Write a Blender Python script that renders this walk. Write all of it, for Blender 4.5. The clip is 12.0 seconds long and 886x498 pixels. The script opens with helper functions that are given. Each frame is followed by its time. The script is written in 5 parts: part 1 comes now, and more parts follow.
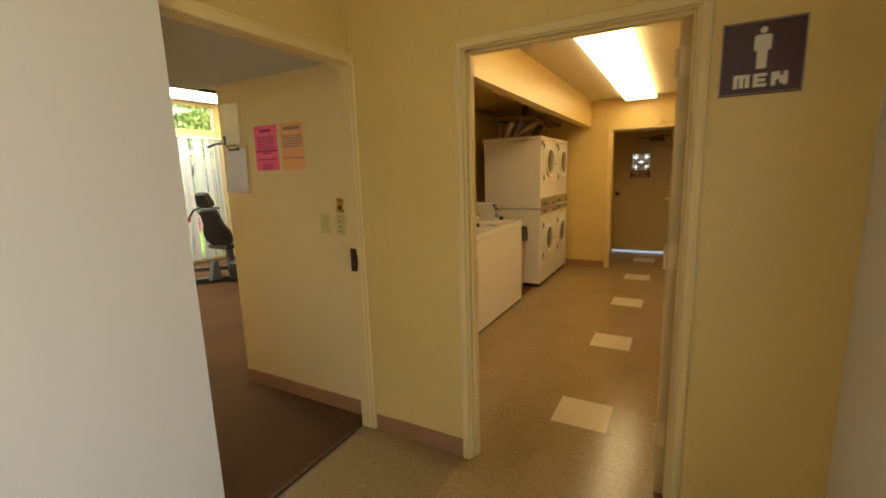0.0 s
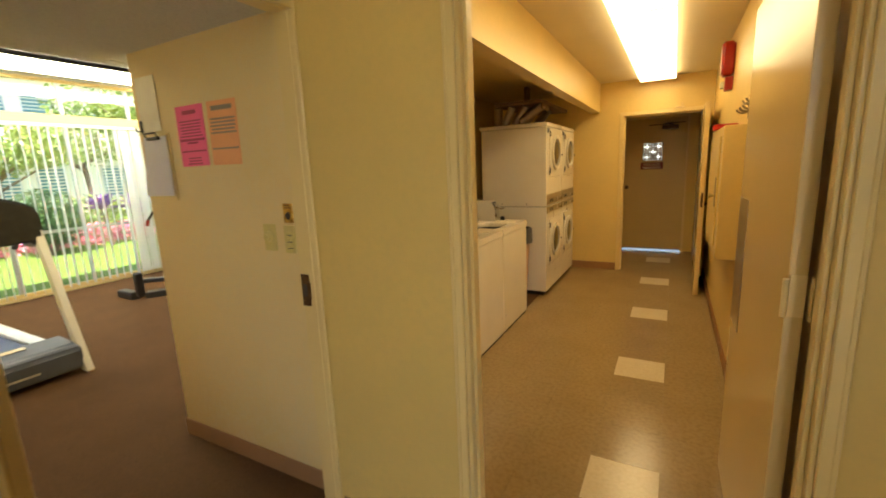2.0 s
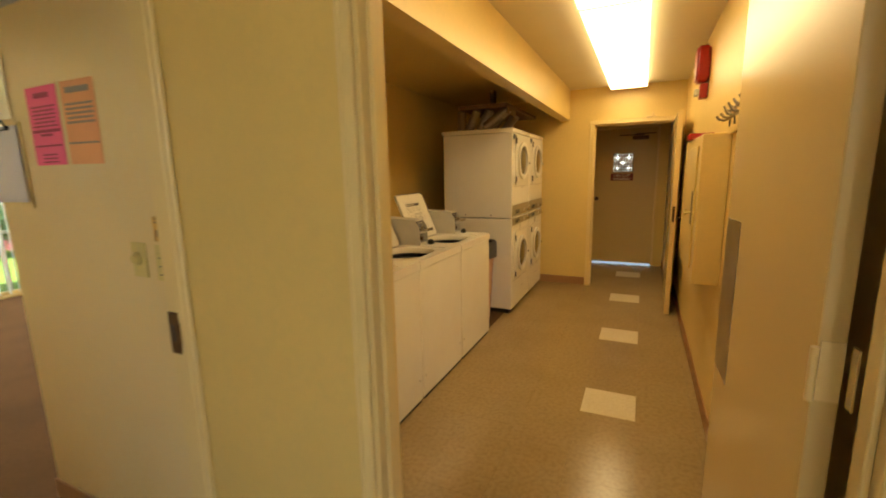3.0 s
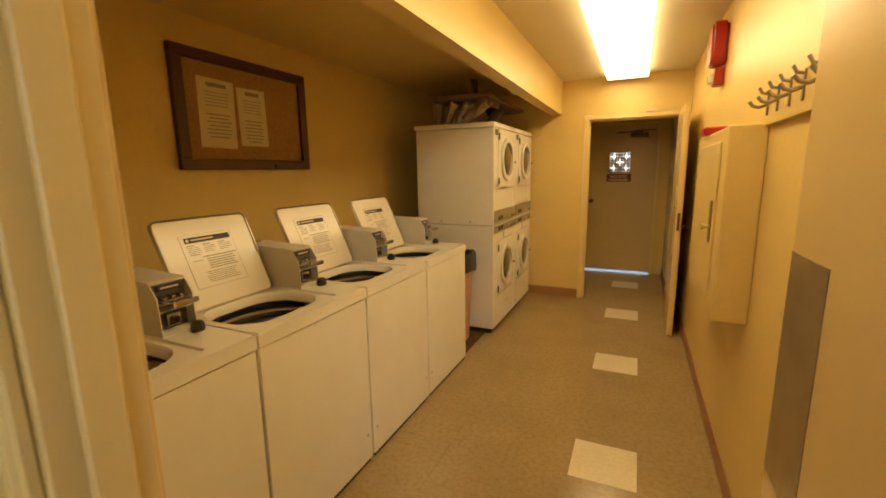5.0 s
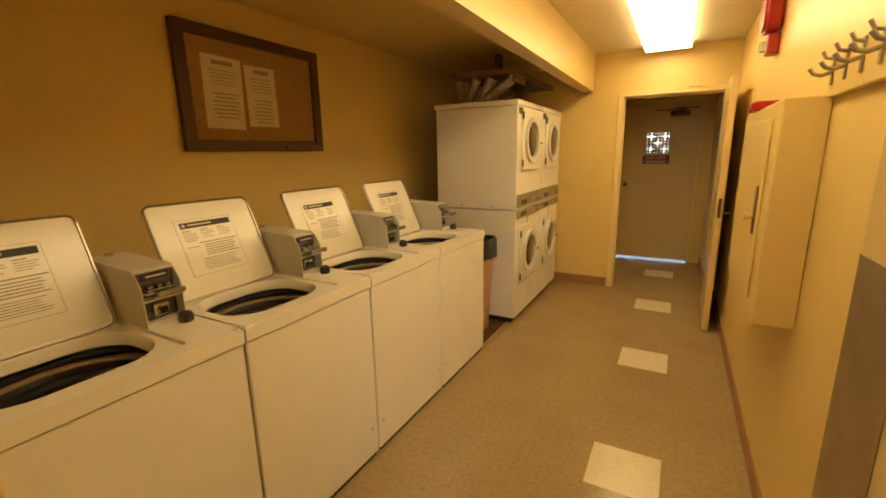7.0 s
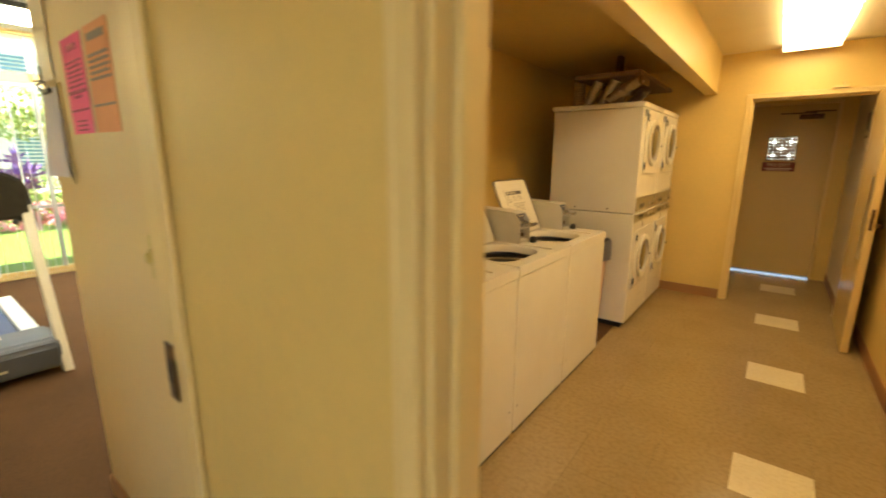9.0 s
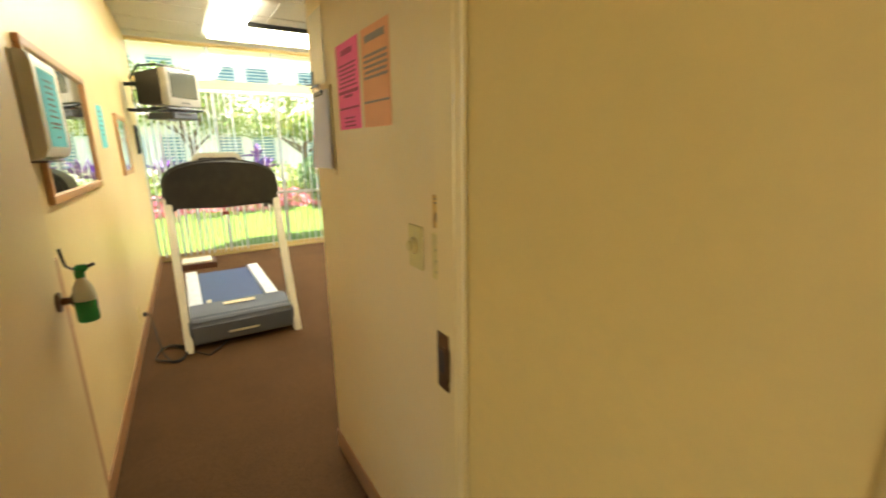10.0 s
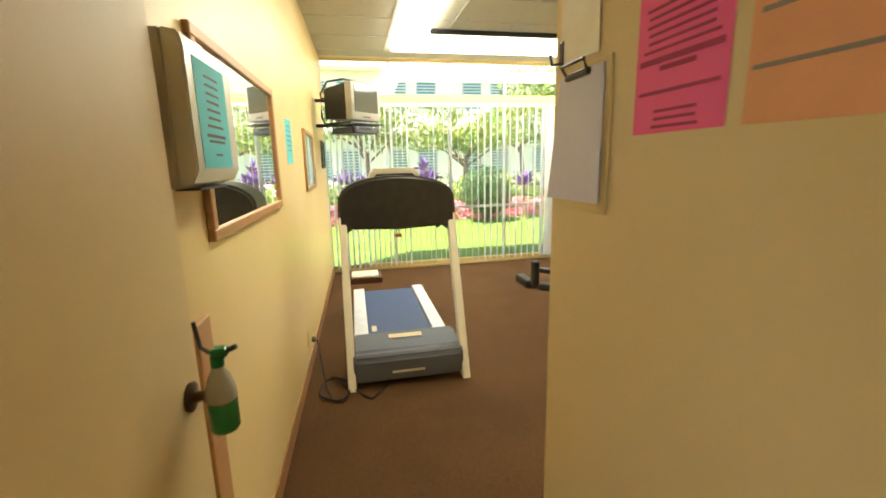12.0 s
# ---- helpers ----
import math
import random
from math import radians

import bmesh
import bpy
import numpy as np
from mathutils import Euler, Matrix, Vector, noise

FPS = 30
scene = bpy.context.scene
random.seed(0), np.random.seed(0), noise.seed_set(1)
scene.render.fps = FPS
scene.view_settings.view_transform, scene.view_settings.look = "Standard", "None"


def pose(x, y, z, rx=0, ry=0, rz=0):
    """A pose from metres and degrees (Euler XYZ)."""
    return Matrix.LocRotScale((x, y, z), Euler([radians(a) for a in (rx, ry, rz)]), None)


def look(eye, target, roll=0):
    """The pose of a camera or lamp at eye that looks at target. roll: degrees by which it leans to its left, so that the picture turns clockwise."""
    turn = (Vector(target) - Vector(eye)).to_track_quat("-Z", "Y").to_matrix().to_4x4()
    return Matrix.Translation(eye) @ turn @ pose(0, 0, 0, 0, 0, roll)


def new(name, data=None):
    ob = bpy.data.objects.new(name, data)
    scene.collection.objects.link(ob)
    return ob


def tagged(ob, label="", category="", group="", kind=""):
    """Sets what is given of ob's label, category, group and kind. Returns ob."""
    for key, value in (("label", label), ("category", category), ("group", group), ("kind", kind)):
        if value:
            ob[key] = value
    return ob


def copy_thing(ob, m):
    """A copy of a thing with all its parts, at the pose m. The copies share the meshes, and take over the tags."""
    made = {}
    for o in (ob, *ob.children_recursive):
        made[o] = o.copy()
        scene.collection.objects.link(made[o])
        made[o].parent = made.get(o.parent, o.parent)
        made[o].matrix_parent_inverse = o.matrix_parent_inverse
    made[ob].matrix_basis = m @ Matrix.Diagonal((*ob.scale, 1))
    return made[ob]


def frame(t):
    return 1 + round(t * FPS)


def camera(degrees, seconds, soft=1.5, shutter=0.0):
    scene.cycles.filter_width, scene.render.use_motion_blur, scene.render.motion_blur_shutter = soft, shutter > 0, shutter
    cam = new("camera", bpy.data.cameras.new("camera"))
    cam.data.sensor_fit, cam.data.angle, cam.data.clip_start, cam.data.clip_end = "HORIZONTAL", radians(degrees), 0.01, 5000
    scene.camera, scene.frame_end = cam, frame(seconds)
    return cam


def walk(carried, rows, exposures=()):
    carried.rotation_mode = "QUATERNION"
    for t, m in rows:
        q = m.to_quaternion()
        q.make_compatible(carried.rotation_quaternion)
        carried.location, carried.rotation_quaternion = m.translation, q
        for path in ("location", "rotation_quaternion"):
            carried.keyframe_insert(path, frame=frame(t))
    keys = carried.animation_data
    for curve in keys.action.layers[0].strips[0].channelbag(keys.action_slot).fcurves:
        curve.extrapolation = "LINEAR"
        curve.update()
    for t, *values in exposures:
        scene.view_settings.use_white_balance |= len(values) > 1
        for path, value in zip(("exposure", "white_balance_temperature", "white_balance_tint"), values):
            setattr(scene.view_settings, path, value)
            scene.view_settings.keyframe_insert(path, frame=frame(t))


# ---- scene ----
cam = camera(92.1, 12.0, 1.8, 0.5)
PATH = [
    (0, (0.026, -0.161, 1.463), (-0.931, 1.561, 1.118), -1.8),
    (0.5, (-0.07, 0.011, 1.468), (-1.085, 1.699, 1.123), -1.8),
    (1, (-0.107, 0.149, 1.474), (-1.187, 1.794, 1.12), -0.6),
    (1.5, (-0.188, 0.308, 1.453), (-1.23, 1.974, 1.08), -1.3),
    (2, (-0.274, 0.453, 1.463), (-1.211, 2.18, 1.089), -2.5),
    (2.5, (-0.311, 0.654, 1.457), (-1.198, 2.408, 1.09), -2.7),
    (3, (-0.299, 0.872, 1.46), (-1.131, 2.657, 1.112), -1.2),
    (3.5, (-0.344, 1.062, 1.455), (-1.091, 2.889, 1.133), -0.1),
    (5.5, (-0.341, 1.568, 1.479), (-1.187, 3.339, 1.094), -1.2),
    (6, (-0.319, 1.641, 1.472), (-1.201, 3.387, 1.059), -1.4),
    (6.5, (-0.317, 1.665, 1.469), (-1.251, 3.382, 1.047), -1.6),
    (6.7, (-0.302, 1.665, 1.477), (-1.234, 3.38, 1.041), -1.2),
    (8.3, (-0.468, 1.441, 1.44), (-1.453, 3.13, 1.021), -0.1),
    (8.5, (-0.482, 1.415, 1.482), (-1.532, 3.061, 1.047), -0.4),
    (9, (-0.579, 1.325, 1.455), (-1.775, 2.871, 1.033), 0.2),
    (9.4, (-0.669, 1.244, 1.491), (-2.038, 2.629, 1.038), 0.5),
    (9.5, (-0.684, 1.279, 1.485), (-2.123, 2.591, 1.03), 0.7),
    (9.7, (-0.732, 1.28, 1.47), (-2.293, 2.455, 1.04), -0.6),
    (10, (-0.825, 1.198, 1.453), (-2.486, 2.214, 0.993), -0.9),
    (10.5, (-1.041, 1.199, 1.463), (-2.842, 1.952, 1.026), -1.0),
    (11, (-1.209, 1.19, 1.455), (-3.071, 1.736, 0.971), 0.1),
    (11.5, (-1.417, 1.194, 1.458), (-3.324, 1.609, 1.021), -0.6),
    (12, (-1.624, 1.195, 1.478), (-3.544, 1.59, 1.081), -1.3),
]
walk(cam, [(t, look(eye, target, roll)) for t, eye, target, roll in PATH], [(0.0, 1.98), (1.5, 2.15), (3.5, 2.25), (5.5, 2.38), (8.3, 2.5), (9.3, 2.55), (10.3, 2.3), (12.0, 2.2)])

# ---- light ----
world = bpy.data.worlds.new("sky")
scene.world = world
world.use_nodes = True
wn = world.node_tree.nodes
sky = wn.new("ShaderNodeTexSky")
sky.sky_type, sky.sun_disc = "NISHITA", False
SUN_EL, SUN_AZ = 58.0, 140.0
sky.sun_elevation, sky.sun_rotation = radians(SUN_EL), radians(SUN_AZ)
world.node_tree.links.new(sky.outputs[0], wn["Background"].inputs[0])
wn["Background"].inputs[1].default_value = 0.14
sun = new("sun", bpy.data.lights.new("sun", "SUN"))
sun.data.energy, sun.data.angle, sun.data.color = 5.0, radians(0.53), (1.0, 0.92, 0.79)
sun_from = Vector((math.sin(radians(SUN_AZ)) * math.cos(radians(SUN_EL)), math.cos(radians(SUN_AZ)) * math.cos(radians(SUN_EL)), math.sin(radians(SUN_EL))))
sun.matrix_world = look(sun_from * 30, (0, 0, 0))


# ---- mesh helpers ----
def box(bm, x0, x1, y0, y1, z0, z1, bev=0.0, m=None, seg=1):
    got = bmesh.ops.create_cube(bm, size=1.0)["verts"]
    for v in got:
        v.co = Vector(((x0 + x1) / 2 + v.co.x * (x1 - x0), (y0 + y1) / 2 + v.co.y * (y1 - y0), (z0 + z1) / 2 + v.co.z * (z1 - z0)))
    if m is not None:
        bmesh.ops.transform(bm, matrix=m, verts=got)
    if bev:
        edges = list({e for v in got for e in v.link_edges})
        bmesh.ops.bevel(bm, geom=edges, offset=bev, segments=seg, affect="EDGES", profile=0.5)


def prism(bm, pts, axis, a, b, m=None):
    """A closed outline of pairs, pulled along axis from a to b; the pairs are the other two axes in order."""
    def at(p, c):
        return Vector({"x": (c, p[0], p[1]), "y": (p[0], c, p[1]), "z": (p[0], p[1], c)}[axis])
    lo, hi = [bm.verts.new(at(p, a)) for p in pts], [bm.verts.new(at(p, b)) for p in pts]
    fs = [bm.faces.new(lo), bm.faces.new(hi)]
    n = len(pts)
    for i in range(n):
        fs.append(bm.faces.new((lo[i], lo[(i + 1) % n], hi[(i + 1) % n], hi[i])))
    bmesh.ops.recalc_face_normals(bm, faces=fs)
    if m is not None:
        bmesh.ops.transform(bm, matrix=m, verts=lo + hi)


def rod(bm, p, q, r, r2=None, seg=14, caps=True):
    p, q = Vector(p), Vector(q)
    d = q - p
    m = Matrix.Translation((p + q) / 2) @ d.to_track_quat("Z", "Y").to_matrix().to_4x4()
    bmesh.ops.create_cone(bm, cap_ends=caps, segments=seg, radius1=r, radius2=r if r2 is None else r2, depth=d.length, matrix=m)


def tube(bm, pts, r, seg=8):
    pts = [Vector(p) for p in pts]
    rings = []
    for i, p in enumerate(pts):
        d = (pts[min(i + 1, len(pts) - 1)] - pts[max(i - 1, 0)]).normalized()
        q = d.to_track_quat("Z", "Y").to_matrix()
        rings.append([bm.verts.new(p + q @ Vector((r * math.cos(k * math.tau / seg), r * math.sin(k * math.tau / seg), 0))) for k in range(seg)])
    for a, b in zip(rings, rings[1:]):
        for k in range(seg):
            bm.faces.new((a[k], a[(k + 1) % seg], b[(k + 1) % seg], b[k]))
    bm.faces.new(rings[0][::-1])
    bm.faces.new(rings[-1])


def lathe(bm, prof, seg=24, m=None, cap=True):
    """A profile of (radius, height) pairs turned round z."""
    rings = []
    for r, h in prof:
        rings.append([bm.verts.new((r * math.cos(k * math.tau / seg), r * math.sin(k * math.tau / seg), h)) for k in range(seg)])
    for a, b in zip(rings, rings[1:]):
        for k in range(seg):
            bm.faces.new((a[k], a[(k + 1) % seg], b[(k + 1) % seg], b[k]))
    if cap and prof[0][0] > 1e-4:
        bm.faces.new(rings[0][::-1])
    if prof[-1][0] > 1e-4:
        bm.faces.new(rings[-1])
    bmesh.ops.remove_doubles(bm, verts=[v for ring in rings for v in ring if v.is_valid], dist=1e-5)
    if m is not None:
        bmesh.ops.transform(bm, matrix=m, verts=[v for ring in rings for v in ring if v.is_valid])


def ring(bm, r0, r1, h0, h1, seg=32, m=None):
    """A flat ring with a hole of radius r0."""
    vs = []
    for k in range(seg):
        c, s = math.cos(k * math.tau / seg), math.sin(k * math.tau / seg)
        vs.append([bm.verts.new((r * c, r * s, h)) for r, h in ((r0, h0), (r1, h0), (r1, h1), (r0, h1))])
    for k in range(seg):
        a, b = vs[k], vs[(k + 1) % seg]
        for i in range(4):
            j = (i + 1) % 4
            bm.faces.new((a[i], b[i], b[j], a[j]))
    allv = [v for q in vs for v in q]
    if m is not None:
        bmesh.ops.transform(bm, matrix=m, verts=allv)


def outline(w, h, r, n=5):
    """A rectangle with round corners, centred."""
    pts = []
    for cx, cy, a0 in ((w / 2 - r, h / 2 - r, 0), (-w / 2 + r, h / 2 - r, 90), (-w / 2 + r, -h / 2 + r, 180), (w / 2 - r, -h / 2 + r, 270)):
        for k in range(n):
            a = radians(a0 + 90 * k / (n - 1))
            pts.append((cx + r * math.cos(a), cy + r * math.sin(a)))
    return pts


def put(name, bm, mat, smooth=False, angle=35):
    me = bpy.data.meshes.new(name)
    bmesh.ops.recalc_face_normals(bm, faces=bm.faces)
    bm.to_mesh(me)
    bm.free()
    me.materials.append(mat)
    if smooth:
        me.shade_smooth()
        me.set_sharp_from_angle(angle=radians(angle))
    return new(name, me)


def part(name, bm, mat, parent, label="", smooth=False, kind=""):
    ob = put(name, bm, mat, smooth)
    ob.parent = parent
    return tagged(ob, label, kind=kind)


def thing(name, at, label, category, group="", rz=0.0):
    e = new(name)
    e.empty_display_size = 0.1
    e.matrix_basis = pose(*at, 0, 0, rz)
    return tagged(e, label, category, group)


def boxes(rows, bev=0.0):
    bm = bmesh.new()
    for r in rows:
        box(bm, *r[:6], bev=bev)
    return bm


def setting(name, bm, mat, label, smooth=False):
    return tagged(put(name, bm, mat, smooth), label, name.split(".")[0].split("_")[0], kind="structure")


# ---- materials ----
def material(name, color, rough=0.5, metal=0.0, grain=(), bump=0.0, bump_scale=200.0, spec=0.5, coat=0.0, wear_or_light=(), **more):
    """grain: (scale, other colour, amount) for fine spots; the other such triple is for broad stains, or for light
    painted on PALEWALL.
    """
    mat = bpy.data.materials.new(name)
    mat.use_nodes = True
    nt = mat.node_tree
    b = nt.nodes["Principled BSDF"]
    b.inputs["Roughness"].default_value, b.inputs["Metallic"].default_value = rough, metal
    b.inputs["Specular IOR Level"].default_value, b.inputs["Coat Weight"].default_value = spec, coat
    for k, v in more.items():
        b.inputs[k.replace("_", " ")].default_value = v
    geo = nt.nodes.new("ShaderNodeNewGeometry")
    last = None
    rgb = nt.nodes.new("ShaderNodeRGB")
    rgb.outputs[0].default_value = (*color, 1)
    last = rgb.outputs[0]
    for kind, spec_ in (("wear_or_light", wear_or_light), ("grain", grain)):
        if not spec_:
            continue
        scale, other, amount = spec_
        n = nt.nodes.new("ShaderNodeTexNoise")
        n.inputs["Scale"].default_value, n.inputs["Detail"].default_value = scale, 4 if kind == "wear_or_light" else 3
        nt.links.new(geo.outputs["Position"], n.inputs["Vector"])
        ramp = nt.nodes.new("ShaderNodeMapRange")
        ramp.inputs["From Min"].default_value, ramp.inputs["From Max"].default_value = 0.42, 0.68
        ramp.inputs["To Max"].default_value = amount
        nt.links.new(n.outputs["Fac"], ramp.inputs["Value"])
        mix = nt.nodes.new("ShaderNodeMix")
        mix.data_type = "RGBA"
        nt.links.new(ramp.outputs[0], mix.inputs["Factor"])
        nt.links.new(last, mix.inputs["A"])
        mix.inputs["B"].default_value = (*other, 1)
        last = mix.outputs["Result"]
    nt.links.new(last, b.inputs["Base Color"])
    if bump:
        n = nt.nodes.new("ShaderNodeTexNoise")
        n.inputs["Scale"].default_value, n.inputs["Detail"].default_value = bump_scale, 3
        nt.links.new(geo.outputs["Position"], n.inputs["Vector"])
        bp = nt.nodes.new("ShaderNodeBump")
        bp.inputs["Strength"].default_value, bp.inputs["Distance"].default_value = bump, 0.002
        nt.links.new(n.outputs["Fac"], bp.inputs["Height"])
        nt.links.new(bp.outputs[0], b.inputs["Normal"])
    return mat


def glow(name, color, strength):
    mat = bpy.data.materials.new(name)
    mat.use_nodes = True
    b = mat.node_tree.nodes["Principled BSDF"]
    b.inputs["Base Color"].default_value = (0.8, 0.8, 0.8, 1)
    b.inputs["Emission Color"].default_value, b.inputs["Emission Strength"].default_value = (*color, 1), strength
    return mat


def wood(name, a, b_, scale=6.0, rough=0.45, stretch=(1, 1, 12)):
    mat = material(name, a, rough, bump=0.15, bump_scale=60)
    nt = mat.node_tree
    geo = nt.nodes.new("ShaderNodeTexCoord")
    mp = nt.nodes.new("ShaderNodeMapping")
    mp.inputs["Scale"].default_value = stretch
    n = nt.nodes.new("ShaderNodeTexNoise")
    n.inputs["Scale"].default_value, n.inputs["Detail"].default_value = scale, 5
    nt.links.new(geo.outputs["Object"], mp.inputs[0])
    nt.links.new(mp.outputs[0], n.inputs["Vector"])
    mix = nt.nodes.new("ShaderNodeMix")
    mix.data_type = "RGBA"
    mix.inputs["A"].default_value, mix.inputs["B"].default_value = (*a, 1), (*b_, 1)
    nt.links.new(n.outputs["Fac"], mix.inputs["Factor"])
    nt.links.new(mix.outputs["Result"], nt.nodes["Principled BSDF"].inputs["Base Color"])
    return mat


WALL = material("cream_wall_paint", (0.73, 0.525, 0.170), 0.36, bump=0.25, bump_scale=90, wear_or_light=(1.6, (0.61, 0.455, 0.155), 0.5), grain=(35, (0.64, 0.48, 0.165), 0.35))
# Broad ochre blotches paint the mix of warm and cool light into the colour.
PALEWALL = material("pale_cream_wall_paint", (0.75, 0.575, 0.275), 0.42, bump=0.22, bump_scale=90, wear_or_light=(0.9, (0.68, 0.50, 0.19), 0.9), grain=(35, (0.69, 0.58, 0.33), 0.3))
TRIM = material("cream_gloss_paint", (0.75, 0.575, 0.245), 0.28, bump=0.12, bump_scale=40, wear_or_light=(4, (0.68, 0.51, 0.22), 0.35))
GYMLEAF = material("pale_door_paint", (0.68, 0.53, 0.28), 0.45, bump=0.1, bump_scale=25, wear_or_light=(1.5, (0.62, 0.45, 0.20), 0.7))
LEAF = material("door_gloss_paint", (0.66, 0.49, 0.20), 0.24, bump=0.1, bump_scale=25, wear_or_light=(3, (0.68, 0.50, 0.23), 0.4))
WHITEWALL = material("white_wall_paint", (0.70, 0.65, 0.56), 0.5, bump=0.25, bump_scale=90, wear_or_light=(2, (0.68, 0.65, 0.55), 0.4))
CEIL = material("ceiling_paint", (0.74, 0.66, 0.48), 0.6, bump=0.3, bump_scale=120, wear_or_light=(1.5, (0.66, 0.57, 0.38), 0.4))
GYMCEIL = material("ceiling_board", (0.62, 0.60, 0.54), 0.8, bump=0.5, bump_scale=150, grain=(180, (0.4, 0.38, 0.33), 0.5))
BASE = material("tan_vinyl_skirting", (0.34, 0.17, 0.07), 0.45, wear_or_light=(5, (0.28, 0.15, 0.07), 0.5))
TILE = material("vinyl_tile", (0.33, 0.235, 0.105), 0.2, grain=(42, (0.235, 0.155, 0.065), 0.55), wear_or_light=(3, (0.29, 0.20, 0.085), 0.6), bump=0.05, bump_scale=20)
TILE_LIGHT = material("light_vinyl_tile", (0.66, 0.56, 0.36), 0.22, grain=(50, (0.56, 0.46, 0.28), 0.6), wear_or_light=(5, (0.58, 0.48, 0.3), 0.5), bump=0.05, bump_scale=20)
JOINT = material("tile_joint", (0.25, 0.18, 0.09), 0.7)
CARPET = material("brown_carpet", (0.115, 0.060, 0.027), 0.95, grain=(260, (0.055, 0.030, 0.014), 0.9), wear_or_light=(2.2, (0.085, 0.046, 0.022), 0.7), bump=0.9, bump_scale=420, spec=0.1)
ENAMEL = material("white_enamel", (0.80, 0.75, 0.62), 0.25, coat=0.2, wear_or_light=(5, (0.74, 0.68, 0.54), 0.4))
ENAMEL2 = material("grey_enamel", (0.62, 0.58, 0.47), 0.35, wear_or_light=(9, (0.55, 0.51, 0.4), 0.4))
BAND = material("tan_control_panel", (0.28, 0.23, 0.12), 0.45, wear_or_light=(20, (0.28, 0.23, 0.14), 0.5))
BLACK = material("black_plastic", (0.014, 0.014, 0.016), 0.4, wear_or_light=(12, (0.035, 0.033, 0.03), 0.5))
RUBBER = material("dark_rubber", (0.015, 0.015, 0.016), 0.75)
BAG = material("black_bin_liner", (0.012, 0.012, 0.014), 0.28, bump=0.8, bump_scale=30)
STEEL = material("brushed_steel", (0.45, 0.40, 0.32), 0.32, metal=1.0, wear_or_light=(14, (0.36, 0.31, 0.24), 0.6), bump=0.08, bump_scale=300)
CHROME = material("chrome", (0.58, 0.58, 0.58), 0.2, metal=1.0, wear_or_light=(30, (0.5, 0.48, 0.44), 0.5))
FOIL = material("duct_foil", (0.38, 0.32, 0.24), 0.35, metal=0.9, bump=0.7, bump_scale=60, wear_or_light=(20, (0.4, 0.35, 0.28), 0.6))
DRUM = material("steel_tub", (0.16, 0.15, 0.15), 0.35, metal=0.7, wear_or_light=(10, (0.12, 0.1, 0.09), 0.6))
DARKGLASS = material("dryer_glass", (0.03, 0.028, 0.025), 0.08, coat=0.6, wear_or_light=(8, (0.05, 0.045, 0.04), 0.5))
BRONZE = material("bronze", (0.09, 0.05, 0.025), 0.3, metal=0.8, wear_or_light=(25, (0.2, 0.11, 0.05), 0.6))
PINK = material("pink_paper", (0.95, 0.14, 0.33), 0.7, wear_or_light=(10, (0.88, 0.13, 0.33), 0.4))
ORANGE = material("orange_paper", (0.85, 0.40, 0.18), 0.7, wear_or_light=(10, (0.72, 0.32, 0.15), 0.4))
CYAN = material("blue_paper", (0.10, 0.55, 0.62), 0.7, wear_or_light=(10, (0.09, 0.48, 0.55), 0.4))
PAPER = material("white_paper", (0.72, 0.71, 0.82), 0.7, wear_or_light=(8, (0.74, 0.72, 0.70), 0.4))
OLDPAPER = material("yellowed_paper", (0.68, 0.60, 0.42), 0.7, wear_or_light=(8, (0.6, 0.52, 0.35), 0.4))
INK = material("ink", (0.05, 0.04, 0.04), 0.6)
PINKINK = material("ink_on_pink", (0.40, 0.03, 0.10), 0.6)
GREYINK = material("grey_ink", (0.28, 0.24, 0.18), 0.6)
CORK = material("cork", (0.42, 0.24, 0.09), 0.8, grain=(180, (0.18, 0.09, 0.035), 0.8), wear_or_light=(4, (0.36, 0.20, 0.075), 0.5))
DARKWOOD = wood("dark_wood", (0.055, 0.018, 0.008), (0.10, 0.035, 0.015), rough=0.4)
OAK = wood("oak", (0.42, 0.22, 0.09), (0.55, 0.31, 0.14), rough=0.45)
RED = material("red_paint", (0.32, 0.01, 0.008), 0.3, wear_or_light=(10, (0.34, 0.008, 0.006), 0.4))
MAROON = material("maroon_sign", (0.055, 0.012, 0.015), 0.4, wear_or_light=(12, (0.045, 0.01, 0.012), 0.4))
LETTER = material("cream_letters", (0.75, 0.68, 0.5), 0.5)
IVORY = material("ivory_plastic", (0.62, 0.50, 0.16), 0.45, wear_or_light=(30, (0.5, 0.4, 0.2), 0.4))
BRASS = material("brass_plate", (0.62, 0.36, 0.08), 0.3, metal=0.9, wear_or_light=(40, (0.2, 0.1, 0.03), 0.8))
GREY = material("grey_plastic", (0.085, 0.095, 0.125), 0.55, wear_or_light=(8, (0.08, 0.085, 0.095), 0.5))
SILVERP = material("silver_plastic", (0.66, 0.71, 0.80), 0.35, wear_or_light=(12, (0.48, 0.5, 0.53), 0.4))
WHITEPAINT = material("white_powder_coat", (0.80, 0.78, 0.68), 0.3, wear_or_light=(8, (0.74, 0.70, 0.6), 0.4))
# The blue stands in for window daylight reflected off the belt.
BELT = material("running_belt", (0.03, 0.06, 0.17), 0.55, grain=(300, (0.05, 0.065, 0.13), 0.6), bump=0.3, bump_scale=500)
SCREEN = material("tube_glass", (0.07, 0.08, 0.07), 0.06, coat=0.5)
GREEN = material("green_liquid_plastic", (0.02, 0.28, 0.08), 0.2, wear_or_light=(20, (0.015, 0.22, 0.06), 0.4), Transmission_Weight=0.3)
CLEARP = material("clear_plastic", (0.80, 0.80, 0.66), 0.2, Transmission_Weight=0.45)
